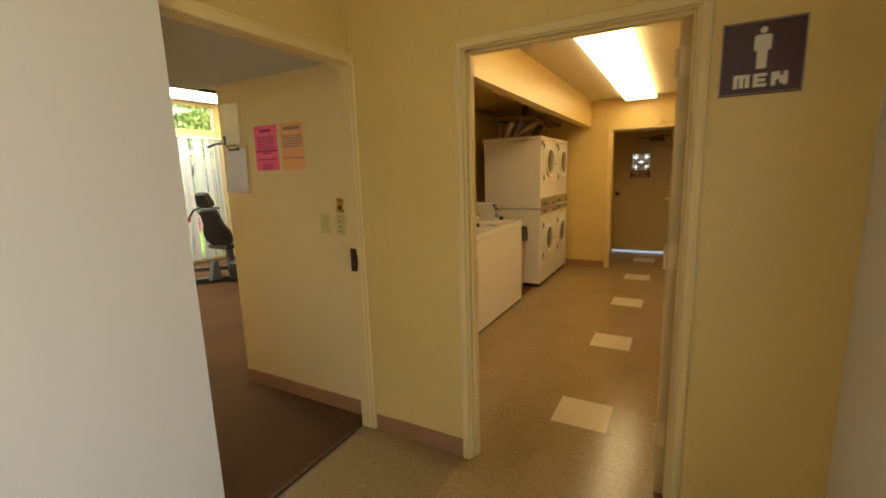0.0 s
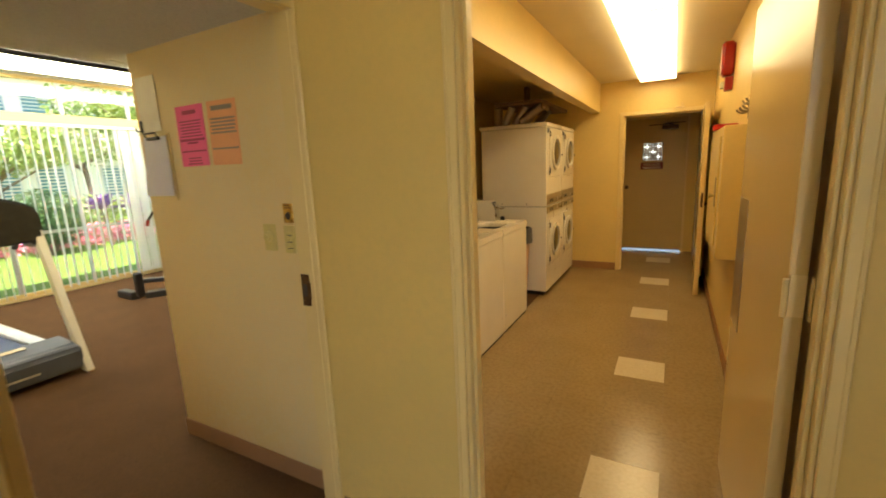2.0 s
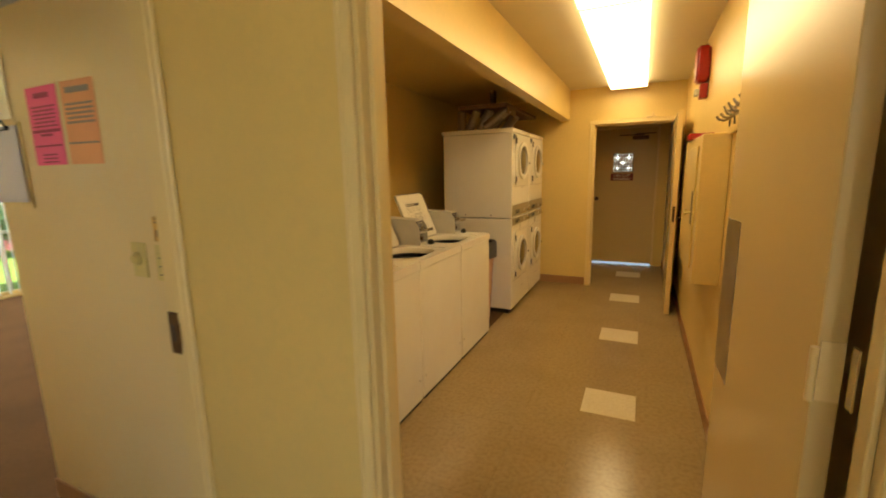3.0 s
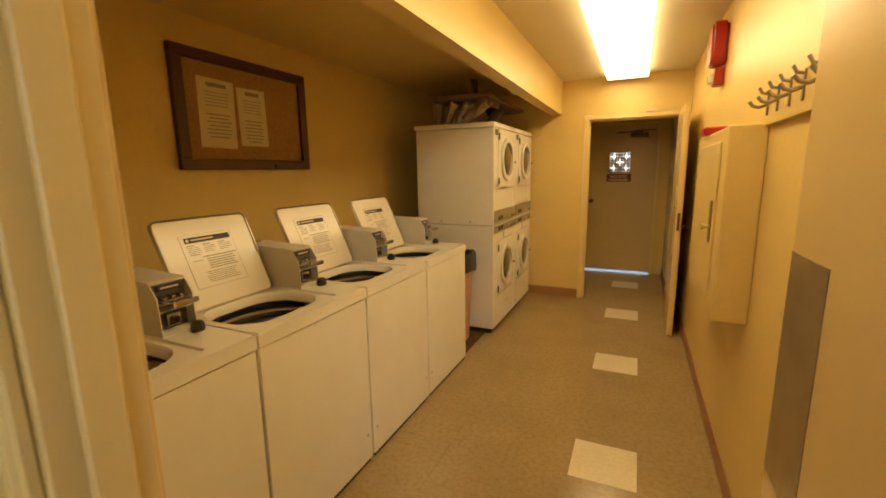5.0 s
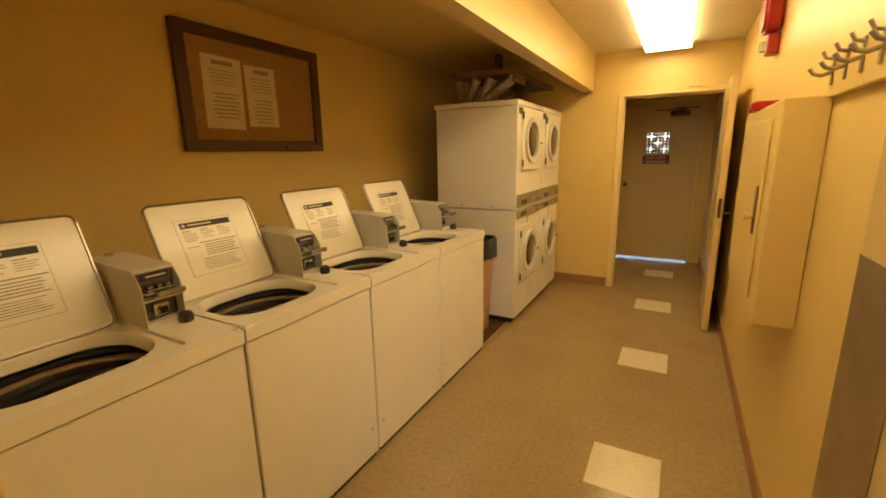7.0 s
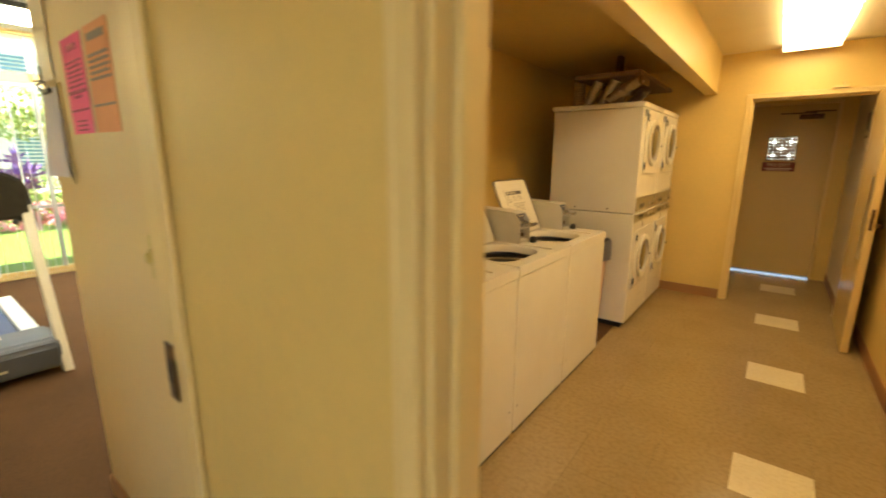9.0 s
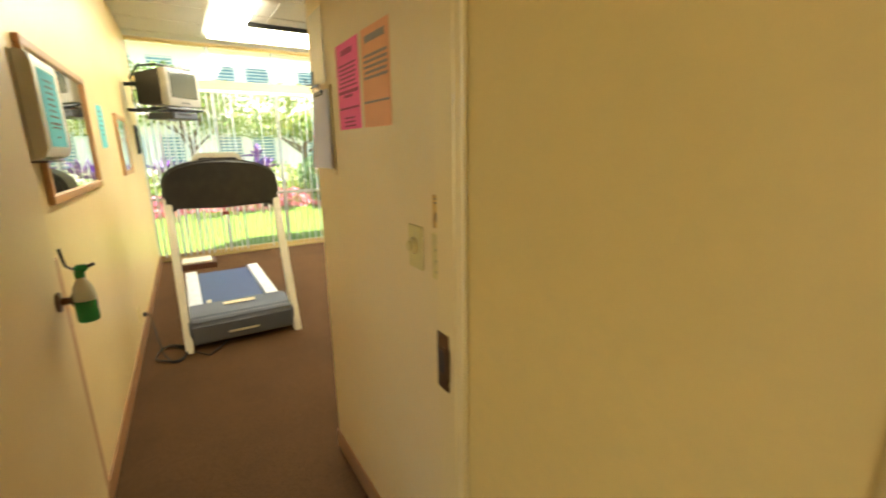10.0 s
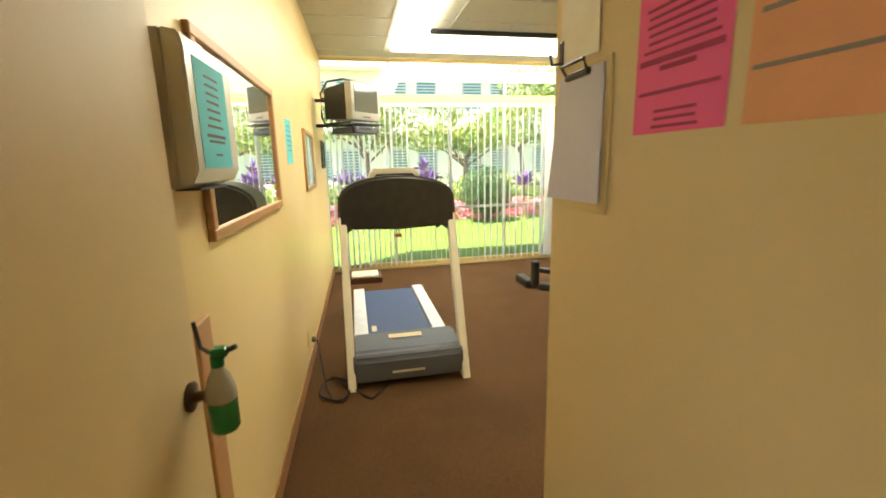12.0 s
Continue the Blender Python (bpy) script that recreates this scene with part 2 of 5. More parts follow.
BINP = material("tan_bin_plastic", (0.45, 0.24, 0.13), 0.5, wear_or_light=(6, (0.38, 0.2, 0.1), 0.5))
ALU = material("window_aluminium", (0.55, 0.56, 0.54), 0.4, metal=0.5, wear_or_light=(9, (0.45, 0.46, 0.44), 0.5))
BLIND = material("blind_vinyl", (0.78, 0.79, 0.80), 0.5, wear_or_light=(3, (0.72, 0.73, 0.74), 0.4), Transmission_Weight=0.0, Subsurface_Weight=0.2)
MIRROR = material("mirror", (0.9, 0.92, 0.9), 0.02, metal=1.0)
GLASS = material("window_glass", (1, 1, 1), 0.0, Transmission_Weight=1.0)
LAMPGLOW = glow("lamp_diffuser", (1.0, 0.745, 0.375), 1.75)
GYMGLOW = glow("gym_lamp_diffuser", (1.0, 0.95, 0.74), 4.2)
GRASS = material("grass", (0.15, 0.22, 0.04), 0.8, grain=(40, (0.05, 0.11, 0.02), 0.8), wear_or_light=(0.6, (0.14, 0.2, 0.04), 0.6), bump=0.8, bump_scale=60, spec=0.1)
LEAVES = material("leaves", (0.14, 0.22, 0.035), 0.45, wear_or_light=(1.5, (0.26, 0.30, 0.05), 0.9), Transmission_Weight=0.0)
DARKLEAF = material("dark_leaves", (0.035, 0.085, 0.02), 0.5, wear_or_light=(2, (0.06, 0.12, 0.03), 0.6))
PINKLEAF = material("pink_blossom", (0.55, 0.12, 0.18), 0.6, wear_or_light=(5, (0.65, 0.35, 0.35), 0.8))
TI = material("purple_ti_leaf", (0.13, 0.05, 0.26), 0.35, wear_or_light=(4, (0.22, 0.05, 0.22), 0.7))
BARK = material("bark", (0.16, 0.11, 0.07), 0.85, bump=0.8, bump_scale=30, wear_or_light=(8, (0.1, 0.07, 0.05), 0.6))
STUCCO = material("stucco", (0.78, 0.74, 0.64), 0.8, bump=0.4, bump_scale=40, wear_or_light=(0.7, (0.72, 0.67, 0.56), 0.5))
CONCRETE = material("concrete", (0.45, 0.37, 0.27), 0.8, bump=0.4, bump_scale=60, grain=(60, (0.28, 0.26, 0.23), 0.6), wear_or_light=(1.2, (0.3, 0.28, 0.25), 0.5))
LOUVRE = material("louvre_glass", (0.12, 0.25, 0.28), 0.15, wear_or_light=(3, (0.16, 0.3, 0.33), 0.5))

# ---- rooms ----
CEIL_L, SOFF, HEAD = 2.43, 2.07, 1.998


def wall(name, axis, c0, c1, a0, a1, z0, z1, holes, mat, label):
    """A wall that runs along axis from a0 to a1, between c0 and c1, with holes (a0, a1, z0, z1)."""
    rows, cut = [], sorted({a0, a1, *[v for h in holes for v in h[:2]]})
    for u, v in zip(cut, cut[1:]):
        spans, low = [], z0
        for h in sorted((h for h in holes if h[0] <= u and h[1] >= v), key=lambda h: h[2]):
            if h[2] > low:
                spans.append((low, h[2]))
            low = h[3]
        if low < z1:
            spans.append((low, z1))
        for s in spans:
            rows.append((u, v, c0, c1, *s) if axis == "x" else (c0, c1, u, v, *s))
    return setting(name, boxes(rows), mat, label)


wall("wall_north", "x", 1.645, 1.745, -1.519, 0.70, 0, 2.6, [(-0.858, 0.064, 0, HEAD + 0.018)], WALL, "cream painted hall wall with a wide doorway")
wall("wall_gym_entry", "y", -1.56, -1.49, 0.645, 1.644, 0, 2.6, [(0.69, 1.6435, 0, 2.036)], WALL, "cream painted wall with the exercise room doorway")
wall("wall_hall_west", "y", -1.65, -1.36, -2.6, 0.644, 0, 2.6, [], WHITEWALL, "pale painted hall wall in daylight")
# Out-of-view wall, added to keep southern daylight off the hall's north wall.
wall("wall_hall_south", "x", -2.75, -2.60, -1.65, 0.70, 0, 2.6, [], WHITEWALL, "unseen end wall, added to block daylight from the south")
# Its opening lies out of view, added and sized to let daylight in.
wall("wall_hall_east", "y", 0.54, 0.70, -2.6, 1.644, 0, 2.6, [(-2.4, -0.1, 0, 2.45)], WHITEWALL, "pale painted hall wall in daylight")
wall("wall_entry_inner", "x", 1.722, 1.811, -2.70, -1.561, 0, 2.84, [], PALEWALL, "cream painted wall carrying notices and switches")
wall("wall_filler", "x", 1.6455, 1.811, -1.56, -1.52, 0, 2.84, [], PALEWALL, "cream painted wall end")
wall("wall_laundry_east", "y", 0.10, 0.25, 1.746, 6.52, 0, CEIL_L, [], WALL, "cream painted laundry wall")
wall("wall_laundry_west", "y", -2.70, -2.60, 1.812, 6.64, 0, 2.84, [], WALL, "cream painted laundry back wall")
wall("wall_laundry_far", "x", 6.52, 6.64, -2.60, 0.25, 0, CEIL_L, [(-0.875, 0.02, 0, 2.008)], WALL, "cream painted wall with a doorway")
wall("wall_vestibule_west", "y", -1.20, -1.06, 6.64, 8.06, 0, 2.3, [], WALL, "cream painted vestibule wall")
wall("wall_vestibule_east", "y", 0.03, 0.12, 6.641, 8.06, 0, 2.3, [], WHITEWALL, "pale painted vestibule wall")
wall("wall_vestibule_far", "x", 8.06, 8.20, -1.20, 0.12, 0, 2.3, [(-1.02, -0.13, 0, 2.07)], WALL, "cream painted outer wall with the exit doorway")
gym_south = wall("wall_gym_south", "x", 0.66, 0.80, -7.75, -1.651, 0, 2.84, [], PALEWALL, "cream painted exercise room wall")
wall("wall_gym_north", "x", 5.6, 5.75, -7.75, -2.703, 0, 2.84, [], PALEWALL, "cream painted exercise room wall")
WINY = [0.83, 1.75, 2.57, 3.38, 4.20, 5.02]
wall("wall_gym_west", "y", -7.75, -7.60, 0.80, 5.6, 0, 2.84, [(WINY[0], WINY[-1], 0.03, 2.83)], PALEWALL, "outer wall round a full-height window")
setting("soffit", boxes([(-1.27, -1.16, 1.812, 6.519, SOFF, CEIL_L), (-2.599, -1.271, 1.812, 6.519, 2.33, CEIL_L)]), WALL, "cream painted boxed soffit over the machines")
setting("ceiling", boxes([(-2.60, 0.25, 1.745, 6.64, CEIL_L + 0.001, CEIL_L + 0.15)]), CEIL, "cream painted laundry ceiling")
# Unseen ceiling; its part beyond the east wall is added to block sun.
setting("ceiling", boxes([(-1.65, 1.5, -2.9, 1.745, 2.6, 2.75)]), CEIL, "unseen hall ceiling with an overhang added to shade the sun")
setting("ceiling", boxes([(-1.20, 0.12, 6.64, 8.2, 2.301, 2.4)]), CEIL, "low vestibule ceiling")
setting("ceiling", boxes([(-2.95, -1.561, 0.68, 1.721, 2.08, 2.84)]), GYMCEIL, "lowered grey ceiling over the exercise room entry")
setting("ground", boxes([(-160, 160, -160, 160, -0.3, -0.03)]), GRASS, "sunlit green lawn")
# Paving is added out of view; its warm tone bounces light indoors.
setting("pavement", boxes([(0.701, 14.0, -9.0, 5.0, -0.2, -0.004), (-1.6, 0.6, 8.2, 12.0, -0.2, -0.004)]), CONCRETE, "unseen concrete paving, added to bounce warm daylight into the hall")
floor = setting("floor", boxes([(-2.65, 0.70, -2.6, 8.20, -0.2, -0.004)]), JOINT, "beige vinyl tile floor")
floor_gym = setting("floor", boxes([(-7.75, -1.553, 0.65, 5.75, -0.1, 0.002)]), CARPET, "brown carpet floor")
setting("threshold", boxes([(-1.58, -1.55, 0.71, 1.62, 0.001, 0.007)], 0.002), BRONZE, "thin worn metal carpet edge strip")

# doors, frames and skirting
def casing(name, axis, c, side, a0, a1, top, w=0.062, t=0.014, mat=TRIM, right=None):
    """A flat frame round an opening on a wall face at c; side: the way that it sticks out."""
    lo, hi = sorted((c - side * 0.001, c + side * t))
    lo2, hi2 = sorted((c + side * (t - 0.004), c + side * (t + 0.0025)))
    bm = bmesh.new()
    wr = w if right is None else right
    for u, v, z0, z1 in ((a0 - w, a0, 0, top), (a1, a1 + wr, 0, top), (a0 - w, a1 + wr, top, top + w)):
        box(bm, *((u, v, lo, hi) if axis == "x" else (lo, hi, u, v)), z0, z1, bev=0.003)
    e = 0.0008
    for u, v, z0, z1 in ((a0 - w + e, a0 - w + 0.014, e, top + w - 0.015), (a1 + wr - 0.014, a1 + wr - e, e, top + w - 0.015), (a0 - w + e, a1 + wr - e, top + w - 0.014, top + w - e)):
        if u > a1 and wr < 0.03:
            continue
        box(bm, *((u, v, lo2, hi2) if axis == "x" else (lo2, hi2, u, v)), z0, z1, bev=0.003)
    return setting(name, bm, mat, "cream gloss painted door frame")


def lining(name, axis, c0, c1, a0, a1, top, t=0.018, mat=TRIM, stop=True):
    r = [(a0, a0 + t, 0, top), (a1 - t, a1, 0, top), (a0 + t, a1 - t, top - t, top)]
    mid = (c0 + c1) / 2
    r2 = [(a0 + t, a0 + t + 0.012, 0, top - t), (a1 - t - 0.012, a1 - t, 0, top - t), (a0 + t, a1 - t, top - t - 0.012, top - t)]
    bm = bmesh.new()
    for u, v, z0, z1 in r:
        box(bm, *((u, v, c0, c1) if axis == "x" else (c0, c1, u, v)), z0, z1, bev=0.002)
    for u, v, z0, z1 in r2 if stop else ():
        box(bm, *((u, v, mid - 0.02, mid + 0.02) if axis == "x" else (mid - 0.02, mid + 0.02, u, v)), z0, z1, bev=0.002)
    return setting(name, bm, mat, "cream gloss painted door lining")


casing("trim", "x", 1.645, -1, -0.850, 0.056, HEAD + 0.006, w=0.038)
casing("trim", "x", 1.745, 1, -0.850, 0.056, HEAD + 0.006, w=0.045, right=0.035, t=0.010)
lining("trim", "x", 1.6465, 1.7435, -0.8575, 0.0635, HEAD + 0.0175)
casing("trim", "y", -1.49, 1, 0.702, 1.631, 2.024, w=0.050, right=0.013, t=0.026)
lining("trim", "y", -1.5585, -1.4915, 0.6905, 1.643, 2.0355, t=0.012, stop=False)
casing("trim", "x", 6.52, -1, -0.870, 0.015, 2.002, w=0.046)
lining("trim", "x", 6.5215, 6.6385, -0.8745, 0.0195, 2.0075, t=0.012)


def skirt(rows):
    bm = bmesh.new()
    for r in rows:
        box(bm, *r, 0.001, 0.10, bev=0.003)
    return setting("baseboard", bm, BASE, "tan vinyl skirting")


skirt([(-1.45, -0.885, 1.636, 1.6445)])
skirt([(0.11, 0.539, 1.636, 1.6445)])
skirt([(0.091, 0.0995, 1.9, 6.52)])
skirt([(-1.6, -0.922, 6.511, 6.5195)])
skirt([(-2.709, -1.562, 1.713, 1.7215), (-2.709, -2.7005, 1.7215, 5.6)])
gym_skirt = skirt([(-7.6, -1.66, 0.8005, 0.81)])
skirt([(0.021, 0.0295, 6.65, 8.05), (-1.0595, -1.051, 6.65, 8.05)])

# ---- things ----
def door(name, at, rz, width, height, label, t=0.04, mat=LEAF):
    """A leaf that runs along its own +x from the hinge."""
    d = tagged(thing(name, at, label, "door", rz=rz))
    bm = bmesh.new()
    box(bm, 0, width, 0, t, 0.012, height, bev=0.002)
    part("leaf", bm, mat, d)
    return d


laundry_door = door("laundry_door", (0.034, 1.785, 0), 90.9, 0.86, 2.015, "cream gloss painted door standing open against the laundry wall")
bm = bmesh.new(); box(bm, 0.66, 0.857, 0.0403, 0.0418, 0.755, 1.29)
part("push_plate", bm, STEEL, laundry_door, "dull stainless push plate")
for z in (0.25, 1.05, 1.8):
    bm = bmesh.new(); rod(bm, (-0.006, 0.045, z), (-0.006, 0.045, z + 0.1), 0.007); box(bm, -0.0035, -0.0005, 0.002, 0.036, z, z + 0.11)
    box(bm, -0.034, -0.012, -0.006, -0.003, z, z + 0.11)
    part("hinge", bm, TRIM, laundry_door, "cream painted butt hinge")

far_door = door("passage_door", (-0.012, 6.49, 0), 268.6, 0.925, 1.99, "cream painted passage door standing open by the cabinet", t=0.046)
bm = bmesh.new(); box(bm, 0.9255, 0.9275, 0.012, 0.034, 0.95, 1.10)
part("latch", bm, BRONZE, far_door)
bm = bmesh.new(); box(bm, 0.72, 0.86, -0.0025, -0.0005, 0.72, 1.32)
part("push_plate", bm, STEEL, far_door, "dull stainless push plate")
bm = bmesh.new(); lathe(bm, [(0.0, 0.0), (0.03, 0.0), (0.028, 0.008), (0.011, 0.012), (0.011, 0.03), (0.024, 0.042), (0.0, 0.056)], m=pose(0.87, 0.0465, 0.98, -90, 0, 0))
part("door_knob", bm, BRONZE, far_door, smooth=True)

gym_door = door("exercise_room_door", (-1.668, 0.80, 0), 180, 0.953, 1.98, "cream painted door standing open along the wall", t=0.035, mat=GYMLEAF)
gym_door.matrix_basis = pose(-1.665, 0.838, 0, 0, 0, 178.8)
bm = bmesh.new()
lathe(bm, [(0.0, 0.0), (0.032, 0.0), (0.032, 0.006), (0.012, 0.01), (0.011, 0.03), (0.02, 0.036), (0.028, 0.048), (0.026, 0.06), (0.0, 0.064)], m=pose(0.895, 0.0, 0.995, 90, 0, 0))
part("door_knob", bm, BRONZE, gym_door, "aged bronze round knob", smooth=True)


OLDRING = material("tan_tub_ring", (0.42, 0.33, 0.18), 0.35, wear_or_light=(9, (0.3, 0.22, 0.12), 0.5))


def washer(at):
    w = thing("washing_machine", at, "white top-loading coin washing machine with its lid up", "washing machine", "washing machines in a row")
    W, D, H = 0.661, 0.68, 0.93
    bm = bmesh.new()
    y0, y1, zt = -W / 2 + 0.003, W / 2 - 0.003, H - 0.055
    box(bm, -0.026, -0.006, y0, y1, 0.018, zt, bev=0.004)
    part("front_panel", bm, ENAMEL, w, smooth=True)
    for name, b in (("back_panel", (-D, -D + 0.02, y0, y1, 0.018, zt)), ("side_panel", (-D + 0.021, -0.027, y0, y0 + 0.015, 0.018, zt)),
                    ("side_panel", (-D + 0.021, -0.027, y1 - 0.015, y1, 0.018, zt)), ("base_pan", (-D + 0.021, -0.027, y0 + 0.016, y1 - 0.016, 0.10, 0.44))):
        part(name, boxes([b]), ENAMEL, w)
    bm = bmesh.new(); box(bm, -D + 0.03, -0.012, -W / 2 + 0.02, W / 2 - 0.02, 0.0, 0.02)
    part("plinth", bm, RUBBER, w)
    # top with a round-cornered opening
    bm = bmesh.new()
    cx, cy = -0.265, -0.06
    hole = [(cx + px, cy + py) for px, py in outline(0.345, 0.435, 0.13, 7)]
    seat = [(cx + px, cy + py) for px, py in outline(0.425, 0.478, 0.014, 7)]
    n = len(hole)
    outer = []
    for px, py in hole:
        dx, dy = px - cx, py - cy
        s = 1e9
        for lim, d in (((0.0 - cx), dx), ((-D - cx), dx), ((W / 2 - 0.002 - cy), dy), ((-W / 2 + 0.002 - cy), dy)):
            if d * lim > 0:
                s = min(s, lim / d)
        outer.append((cx + dx * s, cy + dy * s))
    corners = [(0, W / 2 - 0.002), (-D, W / 2 - 0.002), (-D, -W / 2 + 0.002), (0, -W / 2 + 0.002)]
    for c in corners:
        i = min(range(n), key=lambda k: (outer[k][0] - c[0]) ** 2 + (outer[k][1] - c[1]) ** 2)
        outer[i] = c
    to = [bm.verts.new((x, y, H)) for x, y in outer]
    ts = [bm.verts.new((x, y, H)) for x, y in seat]
    tw = [bm.verts.new((cx + (x - cx) * 0.985, cy + (y - cy) * 0.985, H - 0.009)) for x, y in seat]
    ti = [bm.verts.new((x, y, H - 0.010)) for x, y in hole]
    tj = [bm.verts.new((cx + (x - cx) * 0.97, cy + (y - cy) * 0.97, H - 0.018)) for x, y in hole]
    tk = [bm.verts.new((cx + (x - cx) * 0.95, cy + (y - cy) * 0.95, H - 0.05)) for x, y in hole]
    bo = [bm.verts.new((x, y, H - 0.052)) for x, y in outer]
    for k in range(n):
        j = (k + 1) % n
        for a, b in ((to, ts), (ts, tw), (tw, ti), (ti, tj), (tj, tk), (bo, to)):
            bm.faces.new((a[k], a[j], b[j], b[k]))
    rim = [e for e in bm.edges if all(v in to for v in e.verts)]
    bmesh.ops.bevel(bm, geom=rim, offset=0.008, segments=2, affect="EDGES")
    part("top", bm, ENAMEL, w, smooth=True)
    bm = bmesh.new()
    lathe(bm, [(0.19, 0.875), (0.20, 0.85), (0.20, 0.55), (0.0, 0.5)], 28, pose(cx, cy, 0) @ Matrix.Diagonal((0.98, 1.25, 1, 1)), False)
    part("tub", bm, DRUM, w, smooth=True)
    for i, z in enumerate((0.866, 0.842, 0.80, 0.765)):
        bm = bmesh.new()
        ring(bm, 0.182 - 0.010 * i, 0.199, z - 0.008, z, 32, pose(cx, cy, 0) @ Matrix.Diagonal((0.96, 1.22, 1, 1)))
        part("tub_ring", bm, (RUBBER, OLDRING, DRUM, OLDRING)[i], w)
    bm = bmesh.new(); lathe(bm, [(0.05, 0.5), (0.045, 0.72), (0.03, 0.78), (0.0, 0.785)], 16, pose(cx, cy, 0))
    part("agitator", bm, BLACK, w, smooth=True)
    # lid, tipped back
    lid = new("lid"); lid.parent = w; lid.matrix_basis = pose(-0.437, -0.06, H - 0.003, 0, -24, 0)
    m = Matrix.Identity(4)
    bm = bmesh.new(); prism(bm, [(y, z + 0.20) for y, z in outline(0.455, 0.40, 0.025, 4)], "x", -0.014, 0.0)
    part("lid_panel", bm, ENAMEL, lid, smooth=True)
    bm = bmesh.new()
    pts = [(0.003, y, z + 0.20) for y, z in outline(0.452, 0.397, 0.025, 4)]
    tube(bm, pts + pts[:1], 0.0045, 5)
    part("lid_rim", bm, STEEL, lid, "worn metal lid edge")
    bm = bmesh.new()
    box(bm, 0.0006, 0.0014, -0.135, 0.115, 0.085, 0.325)
    plate_ = part("instruction_plate", bm, ENAMEL, lid)
    bm = bmesh.new()
    for y_, z_ in ((-0.135, 0.085), (-0.135, 0.324)):
        box(bm, 0.0015, 0.0019, y_, 0.115, z_, z_ + 0.0012)
    for y_ in (-0.135, 0.114):
        box(bm, 0.0015, 0.0019, y_, y_ + 0.0012, 0.087, 0.323)
    part("border", bm, GREYINK, plate_)
    bm = bmesh.new(); box(bm, 0.0016, 0.0022, -0.115, 0.105, 0.288, 0.313)
    part("label_bar", bm, INK, lid)
    bm = bmesh.new(); box(bm, 0.0023, 0.0026, -0.085, 0.02, 0.298, 0.304); box(bm, 0.0023, 0.0026, -0.108, -0.095, 0.294, 0.307)
    part("label_words", bm, OLDPAPER, lid)
    bm = bmesh.new()
    q = random.Random(5)
    for u in (-0.115, -0.04, 0.035):
        box(bm, 0.0016, 0.0020, u, u + 0.035, 0.274, 0.278)
        for k in range(4):
            box(bm, 0.0016, 0.0020, u, u + q.uniform(0.04, 0.062), 0.2655 - 0.0085 * k, 0.2680 - 0.0085 * k)
    box(bm, 0.0016, 0.0022, -0.06, 0.108, 0.218, 0.2225)
    for k in range(5):
        box(bm, 0.0016, 0.0022, -0.045, 0.10 - q.uniform(0, 0.03), 0.206 - 0.0105 * k, 0.210 - 0.0105 * k)
    for k in range(6):
        box(bm, 0.0016, 0.0020, -0.075 + q.uniform(0, 0.01), 0.09 - q.uniform(0, 0.03), 0.149 - 0.0088 * k, 0.1517 - 0.0088 * k)
    for z_ in (0.232, 0.205):
        box(bm, 0.0016, 0.0022, -0.112, -0.066, z_, z_ + 0.003)
    part("instructions", bm, GREYINK, lid)
    # coin box on the deck
    coin = new("coin_box"); coin.parent = w; coin.matrix_basis = pose(-0.44, 0.245, H) @ Matrix.Diagonal((1.03, 1.12, 1.14, 1))
    bm = bmesh.new()
    prism(bm, [(-0.19, 0.0), (-0.19, 0.168), (-0.172, 0.178), (0.118, 0.166), (0.118, 0.0)], "y", -0.0545, 0.0545)
    for y_ in (-0.0575, 0.0545):
        prism(bm, [(-0.19, 0.0), (-0.19, 0.168), (-0.172, 0.1785), (0.122, 0.1665), (0.160, 0.118), (0.166, 0.0)], "y", y_, y_ + 0.003)
    box(bm, 0.118, 0.130, -0.054, 0.054, 0.158, 0.164)
    box(bm, 0.118, 0.158, -0.054, 0.054, 0.076, 0.080); box(bm, 0.118, 0.160, -0.054, 0.054, 0.0, 0.012)
    part("coin_housing", bm, ENAMEL2, coin, "pale grey metal coin box")
    bm = bmesh.new(); box(bm, 0.1185, 0.1215, -0.053, 0.053, 0.0805, 0.157); box(bm, 0.1185, 0.1215, -0.053, 0.053, 0.013, 0.0755)
    part("coin_face", bm, DRUM, coin, "dark recessed coin face")
    bm = bmesh.new(); box(bm, 0.122, 0.132, -0.040, 0.040, 0.134, 0.154, bev=0.002)
    part("coin_label", bm, material("blue_black_label", (0.035, 0.035, 0.07), 0.4) if "blue_black_label" not in bpy.data.materials else bpy.data.materials["blue_black_label"], coin)
    bm = bmesh.new(); box(bm, 0.133, 0.1336, -0.028, 0.030, 0.142, 0.147)
    part("label_words", bm, OLDPAPER, coin)
    bm = bmesh.new()
    box(bm, 0.122, 0.168, -0.042, 0.042, 0.106, 0.112, bev=0.002); box(bm, 0.122, 0.162, -0.046, 0.046, 0.096, 0.104, bev=0.002)
    box(bm, 0.168, 0.214, -0.034, 0.034, 0.103, 0.109, bev=0.002); box(bm, 0.208, 0.221, -0.040, 0.040, 0.096, 0.113, bev=0.004)
    for y_ in (-0.036, -0.012, 0.012):
        box(bm, 0.126, 0.166, y_, y_ + 0.012, 0.112, 0.122, bev=0.002)
    part("coin_slide", bm, CHROME, coin)
    bm = bmesh.new(); box(bm, 0.122, 0.142, -0.022, 0.022, 0.022, 0.062, bev=0.004)
    part("lock_plate", bm, CHROME, coin)
    bm = bmesh.new(); rod(bm, (0.142, 0, 0.042), (0.152, 0, 0.042), 0.011)
    part("lock", bm, BRONZE, coin, smooth=True)
